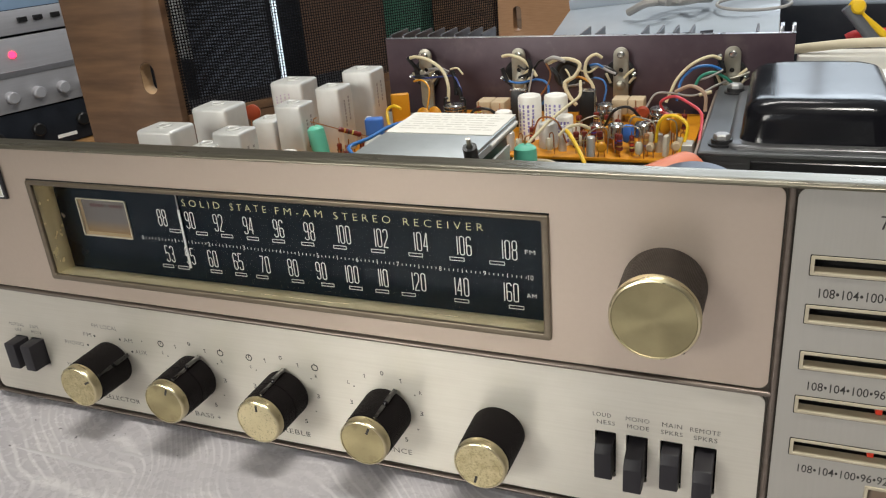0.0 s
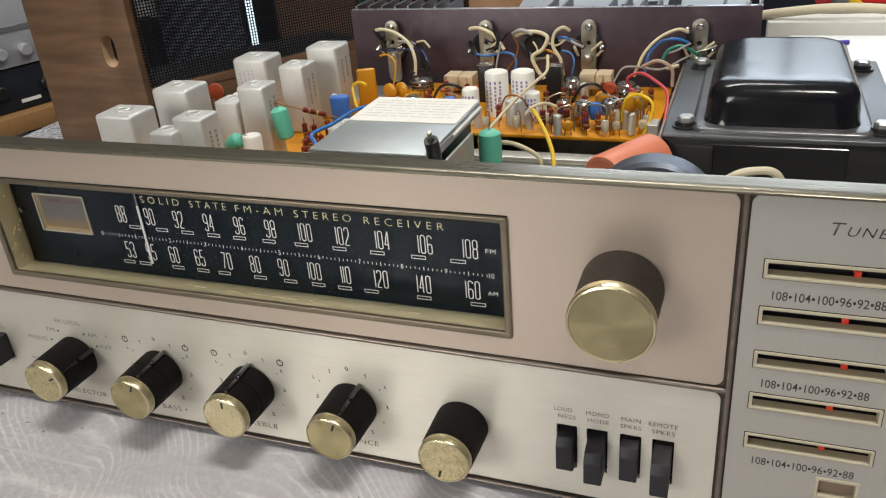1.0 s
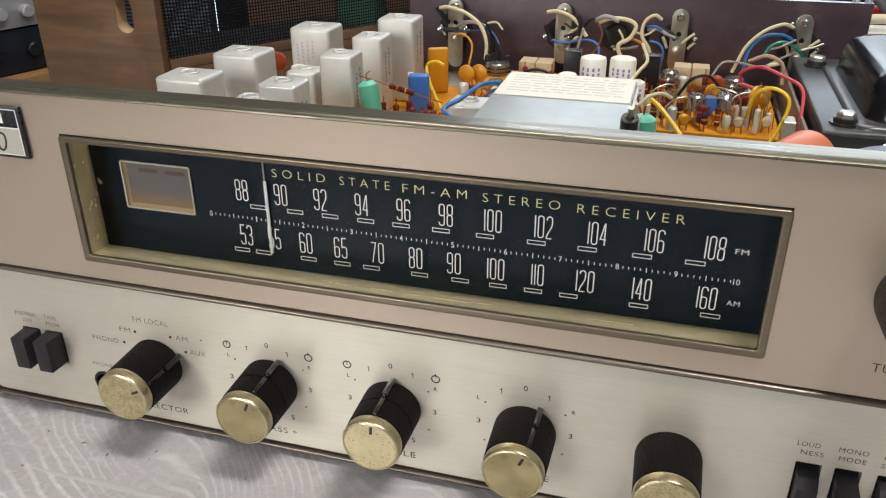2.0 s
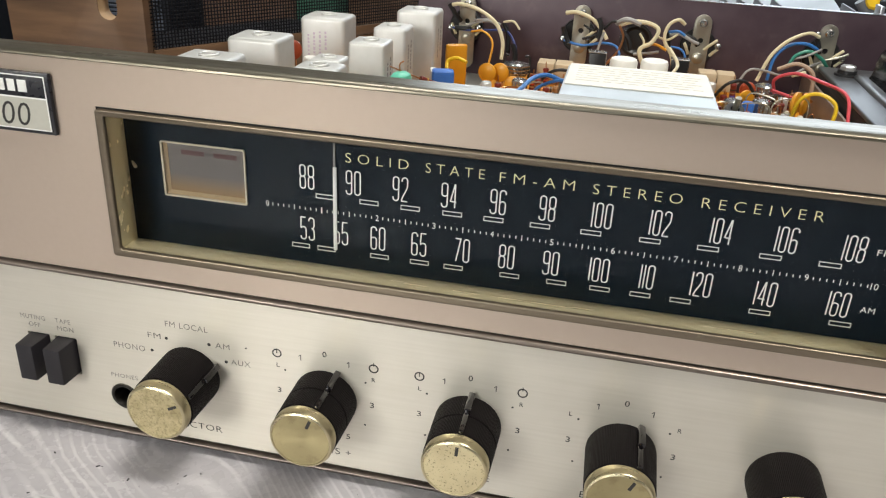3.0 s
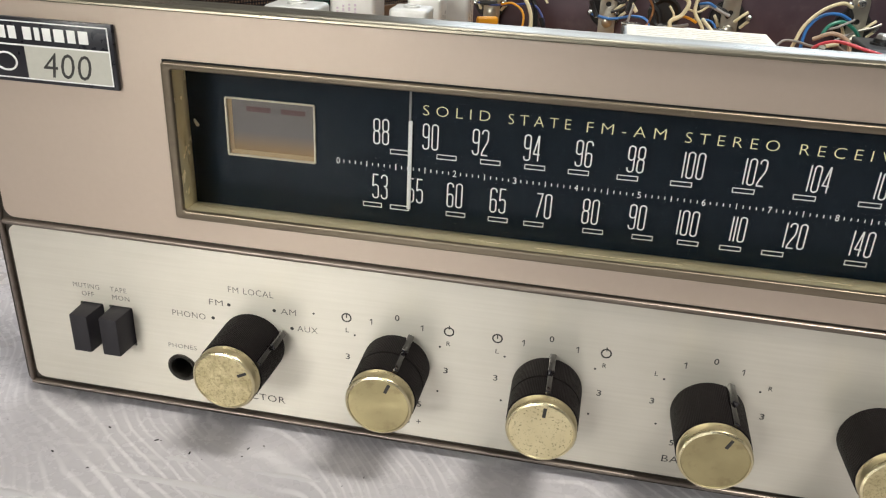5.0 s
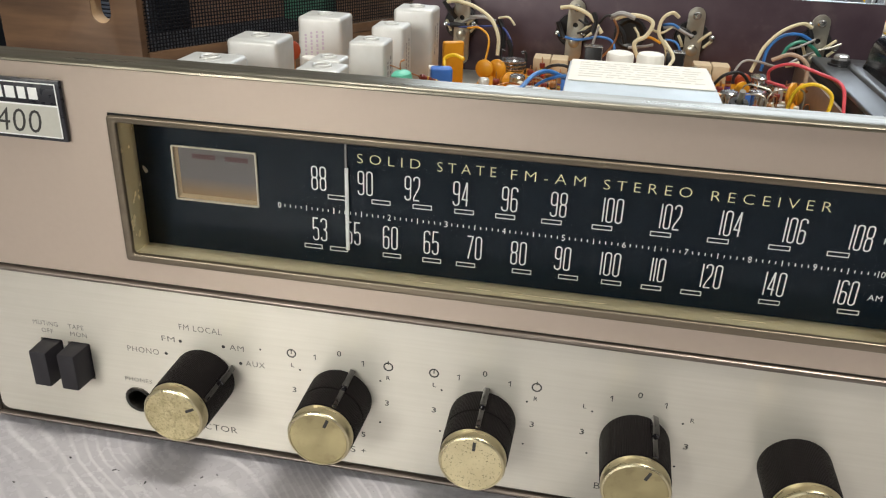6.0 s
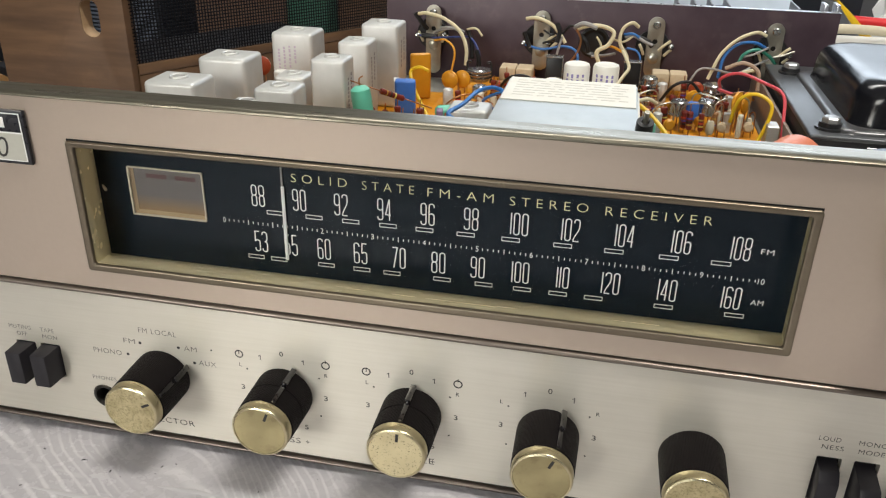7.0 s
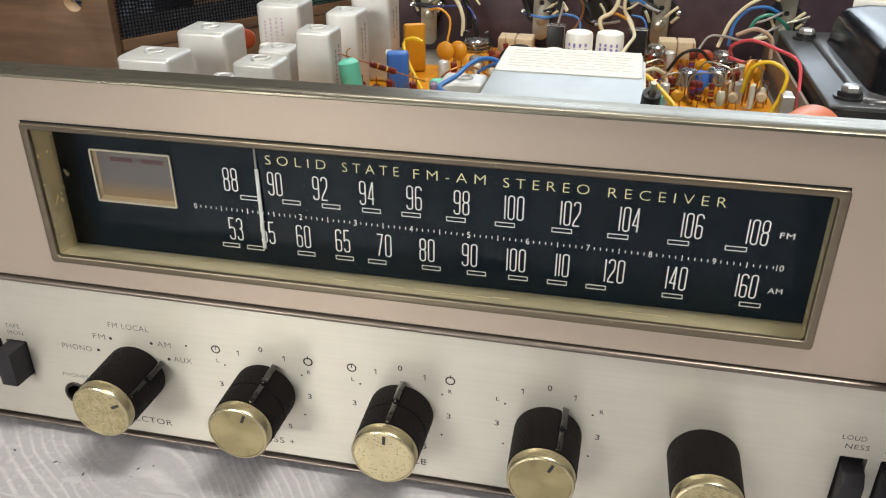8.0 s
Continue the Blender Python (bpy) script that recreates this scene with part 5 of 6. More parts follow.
def tuning_cover():
    """Folded sheet cover over the tuning capacitor, a pasted paper label on its back half."""
    bm = box(-157, -106.5, 51, 118, 104.9, 106.6, 0.5, 2)
    box(-157, -156, 51.5, 117.5, 98, 104.9, 0.2, 1, bm)
    box(-107.5, -106.5, 58, 117.5, 101.5, 104.9, 0.2, 1, bm)
    c = part("tuning_capacitor_cover", bm, cover_metal, receiver, "galvanised tuning capacitor cover with a paper label")
    part("paper_label", box(-156.2, -107.2, 86, 119.0, 106.7, 107.0), paper, c, "yellowed printed paper label")
    r = random.Random(3)
    for row in range(7):
        x = -153
        y = 114.5 - row * 3.6
        while x < -112:
            w = r.uniform(2, 9)
            part("printed_bar", box(x, min(x + w, -110), y - 0.45, y + 0.45, 107.0, 107.06), print_grey, c)
            x += w + 1.4
    part("label_edge", box(-158, -107, 50.6, 58, 104.3, 104.75), ceramic, c, "browned label paper below the front edge")
    part("label_layer", box(-107.2, -105.6, 80, 117, 103.2, 104.6, 0.3, 1), paper, c, "frayed paper layers under the lid")
    part("tuning_capacitor", box(-153, -110, 60, 114, 60, 104.0, 1.0, 2), wire_black, c, "dark tuning capacitor body")
    for k in range(9):
        part("vane", box(-150 + 4.6 * k, -149.3 + 4.6 * k, 57, 60, 66, 100), lug_metal, c)
    # bracket, shaft and black sleeve at the front right corner
    part("side_bracket", box(-104.5, -103.2, 58, 96, 60, 100, 0.3), chassis_metal, c, "grey side bracket")
    part("stop_sleeve", lathe([(1.3, -5), (2.7, -5), (2.8, -4.4), (2.8, 4.4), (2.7, 5), (1.3, 5), (1.3, -5)], 24), wire_black, c, "black rubber sleeve", pose(-0.1052, 0.0545, 0.1075, 24, 0, 6))
    part("stop_pin", lathe([(0, -9), (0.9, -9), (0.9, 9), (0, 9)], 12), lug_metal, c, "", pose(-0.1052, 0.0545, 0.1075, 24, 0, 6))


tuning_cover()


fin_grey = material("scuffed anodised fin", (0.16, 0.16, 0.18), 0.35, 0.7, (0.08, 0.08, 0.09), 60, (1, 1, 1), 0.8, 0.05)


def heat_sink():
    b = part("heat_sink", box(-262, 8.8, 310, 314, DECK - 5, 108.4, 0.3), sink_black, receiver, "dark stained finned heat sink")
    tall = as_mesh("fin", box(-0.8, 0.8, 0, 30, DECK - 5, 110.5, 0.3, 1))
    mid = as_mesh("fin", box(-0.7, 0.7, 0, 30, DECK - 5, 109.3, 0.3, 1))
    low = as_mesh("fin", box(-0.8, 0.8, 0, 30, DECK - 5, 101.0, 0.3, 1))
    for k in range(28):
        x = -259.5 + k * 9.85
        part("fin", tall if k < 8 else mid if k in (14, 15, 18, 19, 20, 21, 25) else low, fin_grey, b, "", Matrix.Translation((x * MM, 0.3141, 0)))
    for x in (1.0, 7.6):
        part("fin", box(x - 1.1, x + 1.1, 314.1, 326, 101, 112.4, 0.4, 2), raw_alu, b, "bare aluminium fin end")
    edge = part("top_edge", box(-262, 8.8, 309.8, 314.1, 108.4, 108.7, 0.1), raw_alu, b, "bare aluminium top edge")
    for x, low in ((-230, 59.5), (-161.8, 66), (-93.4, 66), (-25.7, 66)):
        mid = (low + 101.5) / 2
        out = [(x + 4.7 * math.cos(a) , 97.3 + 4.7 * math.sin(a)) for a in [math.pi * i / 10 for i in range(11)]]
        out += [(x + 4.7 * math.cos(a), low + 4.7 + 4.7 * math.sin(a)) for a in [math.pi + math.pi * i / 10 for i in range(11)]]
        part("transistor_tab", plate("transistor_tab", [out, ring_points(x, 87.5, 1.7, 1.7, 16)], 304.2, 305.6, 0.15), lug_metal, b, "tinned power transistor tab")
        part("screw", lathe([(2.3, 0), (2.3, 1.2), (1.6, 1.9), (0, 2.0)], 16), steel, b, "", pose(x * MM, 0.3042, 0.0975, 90))
        part("rivet", lathe([(3.2, 0), (3.2, 0.8), (2.4, 1.4), (0, 1.5)], 16), lug_metal, b, "", pose(x * MM, 0.3042, 0.0775, 90))
        part("transistor_cap", lathe([(0, 0), (10, 0), (10, 3.0), (9, 4.0), (0, 4.0)], 28), wire_black, b, "black transistor socket", pose((x - 1) * MM, 0.3098, 0.084, 90))
        for sx, sz, ex, ez in ((-9, 86, -6, 80), (2.5, 83, 9, 89), (6, 80, 10, 84)):
            part("lead_end", tube([(x + sx, 302, sz), (x + (sx + ex) / 2, 301, (sz + ez) / 2 + 0.5), (x + ex, 301.5, ez)], 0.85, 8, 3), wire_cream, b, "pale sleeved lead end")
    part("grommet_hole", lathe([(9.5, 0), (9.5, 1.2), (8, 1.6), (6.6, 0.8), (6, 0), (0, 0.02)], 28), wire_black, b, "black cable hole", pose(-0.1295, 0.3098, 0.084, 90))


heat_sink()


def lead_set(x):
    """The loom at one power transistor: a cream base lead, a blue and a grey lead with tinned ends."""
    wire([(x - 8, 297, 97.5), (x - 2, 295, 98.5), (x + 9, 292, 96.5), (x + 20, 286, 91), (x + 25.5, 281, 82), (x + 26, 278, 72)], wire_cream, 1.7)
    wire([(x - 8, 299, 84), (x + 2, 297, 83.5), (x + 16, 295, 85), (x + 26, 291, 86), (x + 32, 286, 80), (x + 34, 284, 72)], wire_navy, 1.0)
    wire([(x + 2, 298, 86), (x + 8, 296, 89), (x + 16, 292, 90.5), (x + 22, 290, 88)], wire_grey, 1.1)


lead_set(-230)
# second tab: short cream loop, blue loop, grey
wire([(-171, 298, 98), (-164, 296, 99), (-155, 294, 96), (-149, 293, 90), (-146, 292, 86)], wire_cream, 1.7)
wire([(-172, 299, 82.5), (-160, 297, 80.5), (-148, 296, 83), (-140, 293, 82), (-138, 291, 76), (-142, 290, 68)], wire_blue, 1.2)
wire([(-160, 298, 84), (-151, 296, 88), (-145, 295, 95), (-142, 294, 96)], wire_black, 1.2)
wire([(-148, 292, 90), (-150, 291, 82), (-152, 290, 72)], wire_grey, 1.1)
# middle hole: twisted grey and cream
wire([(-140, 300, 93), (-133, 298, 96), (-124, 297, 96), (-118, 295, 93), (-121, 293, 86), (-127, 291, 82), (-124, 290, 74), (-119, 289, 68)], wire_cream, 1.9)
wire([(-142, 300, 94), (-136, 298, 97), (-128, 297, 95)], wire_grey, 2.2)
wire([(-116, 300, 80), (-122, 298, 79), (-130, 297, 78)], wire_grey, 1.3)
wire([(-124, 298, 84), (-118, 297, 84.5), (-112, 296, 82)], orange_dip, 1.2)
# third tab
wire([(-104, 297, 97), (-108, 295, 99.5), (-113, 294, 96), (-114, 293, 88), (-109, 292, 80), (-107, 291, 70)], wire_cream, 1.6)
wire([(-113, 299, 90), (-106, 297, 91.5), (-100, 296, 89), (-95, 296, 87)], wire_grey, 1.5)
wire([(-112, 298, 92), (-107, 296, 93), (-103, 296, 91)], wire_blue, 1.2)
wire([(-112, 299, 84), (-104, 297, 83), (-101, 295, 78), (-102, 293, 70)], wire_blue, 1.0)
# fourth tab
wire([(-32, 297, 96), (-38, 295, 98), (-48, 292, 94), (-56, 289, 86), (-60, 286, 77), (-62, 284, 72)], wire_cream, 1.5)
wire([(-31, 298, 89), (-38, 296, 92), (-47, 294, 91), (-54, 291, 84), (-56, 288, 72)], wire_blue, 1.4)
wire([(-24, 299, 80), (-29, 296, 85), (-36, 294, 88.5), (-43, 292, 86), (-46, 291, 80)], wire_green, 1.5)
wire([(-22, 299, 85), (-34, 296, 80), (-46, 290, 75), (-60, 284, 78), (-68, 280, 78), (-73, 278, 70)], wire_grey, 1.0)
wire([(-43, 290, 75.5), (-36, 292, 77)], wire_cream, 1.8)
for a, c, d in (((-240, 297, 98), (-236, 298, 92), (-233, 300, 88)), ((-236, 299, 84), (-231, 298, 84.2), (-226, 298, 84)), ((-206, 293, 90), (-203, 291, 84), (-202, 288, 74)), ((-199, 285, 80), (-197, 284, 74), (-197, 283, 66)),
                ((-152, 294, 97), (-150, 293, 92), (-151, 292, 86)), ((-172, 299, 90), (-170, 299, 85), (-168, 298, 81)), ((-114, 298, 92), (-112, 298, 88), (-111, 298, 84)), ((-104, 298, 91), (-98, 297, 89), (-95, 297, 86)),
                ((-33, 299, 95), (-31, 299, 91), (-30, 299, 87)), ((-138, 299, 90), (-134, 298, 86), (-132, 298, 80))):
    part("sleeve", tube([a, c, d], 1.5, 8, 4), wire_black, receiver, "black insulating sleeve")
for line, mat in (([(-206, 291, 91), (-200, 289, 92), (-196, 288, 88)], wire_cream), ([(-224, 296, 90), (-215, 294, 91), (-208, 293, 89)], wire_grey), ([(-160, 297, 92), (-154, 295, 90), (-150, 294, 96)], wire_black), ([(-140, 294, 94), (-137, 293, 88), (-139, 292, 80), (-145, 291, 72)], copper),
                  ([(-128, 297, 90), (-125, 296, 85), (-127, 294, 79)], wire_cream), ([(-118, 297, 89), (-112, 296, 88), (-106, 297, 92)], wire_cream), ([(-44, 293, 84), (-38, 292, 86), (-30, 294, 90)], wire_grey), ([(-26, 297, 84), (-20, 296, 86), (-15, 297, 88)], lug_metal)):
    wire(line, mat, 1.0)
for px, pz in ((-239, 84), (-222, 85), (-172, 83), (-157, 84), (-113, 83), (-84, 86), (-17, 85), (-33, 97)):
    part("solder_blob", lathe([(0, -2), (1.3, -1.6), (1.7, 0), (1.2, 1.7), (0, 2.2)], 12, pose(px * MM, 0.299, pz * MM, 60, 20, 0)), steel, receiver, "tinned solder joint")
# red and brown leads to the transformer
wire([(-58, 250, 74), (-60, 244, 82), (-52, 238, 87), (-42, 224, 86.5), (-34.5, 208, 85), (-34, 198, 76), (-35, 190, 66), (-38, 184, DECK)], wire_red, 1.25, "red lead arching to the transformer")
wire([(-60, 246, 76), (-55, 244, 75), (-49, 242, 74)], wire_red, 1.25)
wire([(-55, 270, 82), (-46, 268, 86), (-38, 266, 82), (-37, 264, 72)], plain("pale brown wire", (0.36, 0.25, 0.18), 0.5), 1.7)
wire([(-57, 206, 70), (-55, 203, 82), (-48, 201, 86), (-40.5, 198, 82), (-42, 195, 72), (-47, 192, 61)], wire_yellow, 1.35, "yellow lead looping over the amplifier board")
wire([(-110, 160, 72), (-102, 152, 74.5), (-94.6, 150, 72.8), (-89, 150, 69), (-87, 149, 64), (-87, 148, DECK)], wire_cream, 1.7, "cream lead beside the green capacitor")
wire([(-102, 192, 79), (-97, 184, 77), (-89, 170, 72), (-83, 157, 66), (-80, 142, 59), (-79, 132, 56)], wire_yellow, 1.7, "thick yellow lead")
wire([(-108, 198, 74), (-104, 200, 78), (-98, 204, 79), (-93, 208, 76)], wire_cream, 1.4)
wire([(-126, 170, 68), (-121, 190, 74), (-116, 212, 79), (-111, 234, 82), (-108, 250, 84), (-112, 270, 88)], wire_cream, 1.4, "cream lead rising past the cover")
wire([(-100, 134, 60), (-92, 128, 63), (-84, 128, 60), (-82, 136, 56)], white_sleeve, 2.2)
wire([(-158, 132, 96), (-165, 128, 99.5), (-170, 118, 100), (-173, 102, 99), (-176, 88, 99), (-171, 80, 98.5), (-164, 74, 96)], wire_blue, 1.35, "bright blue lead bent beside the cover")
wire([(-150, 120, 98), (-160, 128, 98), (-170, 134, 92), (-168, 150, 84)], wire_blue, 1.0)
wire([(-215, 226, 80), (-221, 229, 81), (-226, 229, 78), (-222, 222, 70), (-214, 212, 62), (-210, 206, TUN)], wire_yellow, 1.5, "yellow lead hooked beside the blue capacitor")
wire([(-219, 258, 90), (-212, 256, 91), (-206, 252, 86), (-207, 248, 74)], orange_dip, 0.9)
wire([(-203, 186, 64), (-196, 192, 74), (-186, 200, 76), (-176, 206, 70)], copper, 0.7)
wire([(-56, 221, 80), (-50, 226, 80), (-44, 228, 76)], copper, 1.0)
wire([(-90, 236, 70), (-84, 232, 80), (-76, 232, 82), (-70, 234, 76)], wire_black, 1.3)
wire([(-128, 214, 66), (-122, 210, 80), (-112, 208, 80), (-107, 212, 66)], copper, 0.8)
wire([(-180, 246, 66), (-172, 240, 76), (-162, 240, 77), (-154, 246, 68)], wire_black, 1.3)


flange_grey = material("rubbed dark flange", (0.055, 0.057, 0.062), 0.36, 0.5, (0.11, 0.115, 0.122), 40, (1, 1, 1), 0.9, 0.03, stains=0.5, stain_colour=(0.12, 0.125, 0.13), stain_scale=35, stain_at=0.55)


def transformer():
    t = part("power_transformer", box(-31, 70, 154, 286, DECK + 1, 80.0, 0.6), core_black, receiver, "black enamelled power transformer")
    part("core_window", box(-8, 48, 152.8, 154.2, DECK + 3, 78.5, 0.4, 1), trafo_black, t)
    part("flange", box(-31.5, 70.5, 153, 287, 80.0, 82.4, 1.0, 3), flange_grey, t, "rubbed dark grey flange")

    def bell(levels, name, mat, label):
        b = bmesh.new()
        rings = []
        for z, d, r in levels:
            rings.append([b.verts.new((x * MM, y * MM, z * MM)) for x, y in rrect(-13 - d, 162 - d, 52 + d, 262 + d, r, 8)])
        for p, q in zip(rings, rings[1:]):
            n = len(p)
            for i in range(n):
                b.faces.new((p[i], p[(i + 1) % n], q[(i + 1) % n], q[i]))
        b.faces.new(rings[-1])
        bmesh.ops.recalc_face_normals(b, faces=b.faces)
        part(name, as_mesh(name, b, 60), mat, t, label)
    # bell cover: steep sides, tight rounded shoulders, a nearly flat top
    bell(((82.4, 1.6, 9), (84.6, 0.9, 10), (87, 0.3, 11), (94, 0.0, 12), (97.6, -0.6, 12), (100.2, -2.0, 12), (102.0, -4.2, 12), (103.0, -7.0, 11), (103.4, -11, 9), (103.5, -18, 6)), "bell_cover", trafo_black, "glossy black pressed bell cover")
    bell(((82.4, 6.0, 7), (83.4, 5.8, 7), (84.2, 5.0, 7), (84.5, 3.6, 7), (84.6, 0.5, 8)), "bell_lip", material("rubbed black lip", (0.06, 0.06, 0.065), 0.3, 0.6, (0.16, 0.16, 0.165), 90, (1, 1, 1), 0.9, 0.03), "rubbed metal lip round the bell cover")
    dark = plain("blackened bolt", (0.035, 0.035, 0.037), 0.35, 0.5)
    for x, y in ((-21.4, 164.5), (-21.2, 267.5), (61, 164.5), (61, 267.5)):
        m = pose(x * MM, y * MM, 0.0824)
        bolt = part("bolt", lathe([(0, 0), (6.2, 0), (6.2, 1.0), (4.8, 1.1), (4.8, 3.0), (0, 3.0)], 24), dark, t, "blackened bolt and washer", m)
        part("head", lathe([(0, 3.0), (3.9, 3.0), (3.9, 4.8), (3.3, 5.4), (0, 5.5)], 6), plain("worn bolt head", (0.42, 0.42, 0.42), 0.35, 0.6), bolt, "", m)


transformer()


def flywheel():
    m = pose(-0.0246, 0.068, 0.0796, 90)
    f = part("flywheel", lathe([(0, -6), (22.5, -6), (24, -4.5), (24, 4.5), (22.5, 6), (18, 6), (17, 4.5), (6, 4.5), (6, 7), (0, 7)], 64), flywheel_metal, receiver, "dark turned tuning flywheel", m)
    part("shaft", lathe([(3, -8), (3, 62)], 20), steel, f, "", m)
    c = part("filter_capacitor", lathe([(0, -18), (11, -18), (12, -17), (12, 17), (11.2, 18.2), (9.5, 17.8), (9, 17.2), (0, 17.2)], 40), salmon, receiver, "salmon sleeved filter capacitor lying on its side", pose(-0.0435, 0.138, 0.0700, 90, 0, -30))
    part("cable", tube([(-6, 98, 60), (-4, 100, 78), (2, 101, 84.5), (10, 104, 86), (18, 106, 84), (24, 110, 70)], 1.7, 10, 7), cream, receiver, "cream cable looped behind the panel")


flywheel()

# ---- behind the receiver ----
def lattice(a, c, z0, z1, pitch, r):
    """A square wire lattice standing from a to c (plan, millimetres), from z0 to z1."""
    a, c = Vector(a), Vector(c)
    length = (c - a).length
    turn = math.degrees(math.atan2(c.y - a.y, c.x - a.x))
    m = pose(a.x * MM, a.y * MM, 0, 0, 0, turn)
    bm = bmesh.new()
    x = 0.0
    while x < length:
        box(x - r, x + r, -r, r, z0, z1, bm=bm)
        x += pitch
    z = z0
    while z < z1:
        box(0, length, -r * 0.9 - 0.2, r * 0.9 - 0.2, z - r, z + r, bm=bm)
        z += pitch
    return bm, m, length


def wood_case():
    """The receiver's empty walnut case stood behind it: slotted end boards and a mesh side between them."""
    A, C = (-430, 285), (-258, 556)
    w = thing("walnut_case", (-0.36, 0.4, TABLE * MM), "empty walnut receiver case with slotted end boards and black mesh", "wooden case")
    slot = rrect(-461.5, 73.5, -447.5, 98.5, 6.8, 8)
    me = plate("end_board", [rrect(-526, TABLE, -430, 210), slot], 278, 290, 0.4)
    part("end_board", me, walnut, w, "walnut end board with an oval slot")
    part("slot_edge", plate("slot_edge", [rrect(-461.5, 73.5, -447.5, 98.5, 6.8, 8), rrect(-461.0, 74.0, -448.0, 98.0, 6.4, 8)], 278.5, 289.5), walnut_edge, w, "pale sawn slot edge")
    slot = rrect(-243, 72, -234, 96, 4, 8)
    me = plate("end_board", [rrect(-262, TABLE, -150, 210), slot], 556, 568, 0.4)
    part("end_board", me, material("light walnut veneer", (0.34, 0.19, 0.10), 0.5, 0.0, (0.25, 0.13, 0.06), 90, (1, 1, 9), 0.7, 0.04), w, "pale walnut end board with an oval slot")
    bm, m, length = lattice(A, C, 56, 212, 2.3, 0.36)
    part("wire_mesh", bm, mesh_black, w, "black wire mesh", m)
    part("mesh_rail", box(0, length, -3, 3, 49, 56, 1.0, 2, m=m), walnut, w, "walnut rail below the mesh")
    part("lower_board", box(0, length, -2, 8, TABLE, 49, 0.6, 2, m=m), walnut, w, "walnut board below the mesh")
    # black board added over the pale bench top, for the dark behind the mesh
    part("dark_board", box(2, length, 9, 300, TABLE, TABLE + 8, 0.6, 2, m=m), mesh_black, w, "black board added to keep the bench dark behind the mesh")


wood_case()


def behind_mesh():
    """What stands on the floor past the bench's end, seen through the mesh."""
    b = thing("louvred_panel", (-1.06, 1.21, -0.8), "tall dark blue-black louvred metal panel on the floor", "louvred panel")
    part("shell", box(-1160, -955, 1200, 1216, -800, 330, 2, 2), dark_plastic, b)
    blade = as_mesh("louvre", box(-1156, -958, 1193, 1199.5, 0, 4.2, 1.0, 1))
    for k in range(70):
        part("louvre", blade, louvre_blue, b, "", Matrix.Translation((0, 0, (-225 + 7.4 * k) * MM)))
    # glowing upright stands in for a bright gap beside the louvred panel
    s = thing("glow_strip", (-1.1445, 1.512, -0.8), "slim glowing white upright standing in for a bright gap", "lamp")
    lit = bpy.data.materials.new("glowing white upright")
    lit.use_nodes = True
    p = lit.node_tree.nodes["Principled BSDF"]
    p.inputs["Base Color"].default_value, p.inputs["Emission Color"].default_value = (0.8, 0.85, 0.9, 1), (0.78, 0.9, 1, 1)
    p.inputs["Emission Strength"].default_value = 1.6
    m = pose(-1.1445, 1.512, 0)
    part("foot", lathe([(0, -800), (14, -800), (14, -790), (8, -784), (8, -268), (14, -266), (14, -263), (0, -263)], 24, m), dark_plastic, s)
    part("tube", lathe([(0, -262.5), (14, -262), (15, -256), (15, 250), (0, 254)], 24, m), lit, s, "glowing cool white upright")
    d = part("dark_locker", box(-1128, -986, 1500, 1800, -800, 330, 3), dark_plastic)
    tagged(d, "tall dark locker behind the louvred panel", "locker")
    c = part("cardboard_box", box(-884, -706, 1210, 1500, -800, 240, 3), card)
    tagged(c, "tall brown cardboard box behind the mesh", "cardboard box")
    g = part("green_box", box(-704, -628, 1215, 1400, -800, 150, 3), green_card)
    tagged(g, "dull green painted metal box", "box")
    k = part("brown_cabinet", box(-624, -260, 1260, 1640, -800, 240, 4), walnut)
    tagged(k, "dark brown wooden cabinet against the far wall", "cabinet")
    k = part("floor_cabinet", box(-1700, -1165, 1260, 1700, -800, -96, 4), dark_plastic)
    tagged(k, "dark low cabinet standing on the floor", "cabinet")
    t = part("white_carton", box(-1640, -1168, 1280, 1640, -95.5, 330, 4), white_paint)
    tagged(t, "large plain white carton on a dark cabinet", "carton")


behind_mesh()


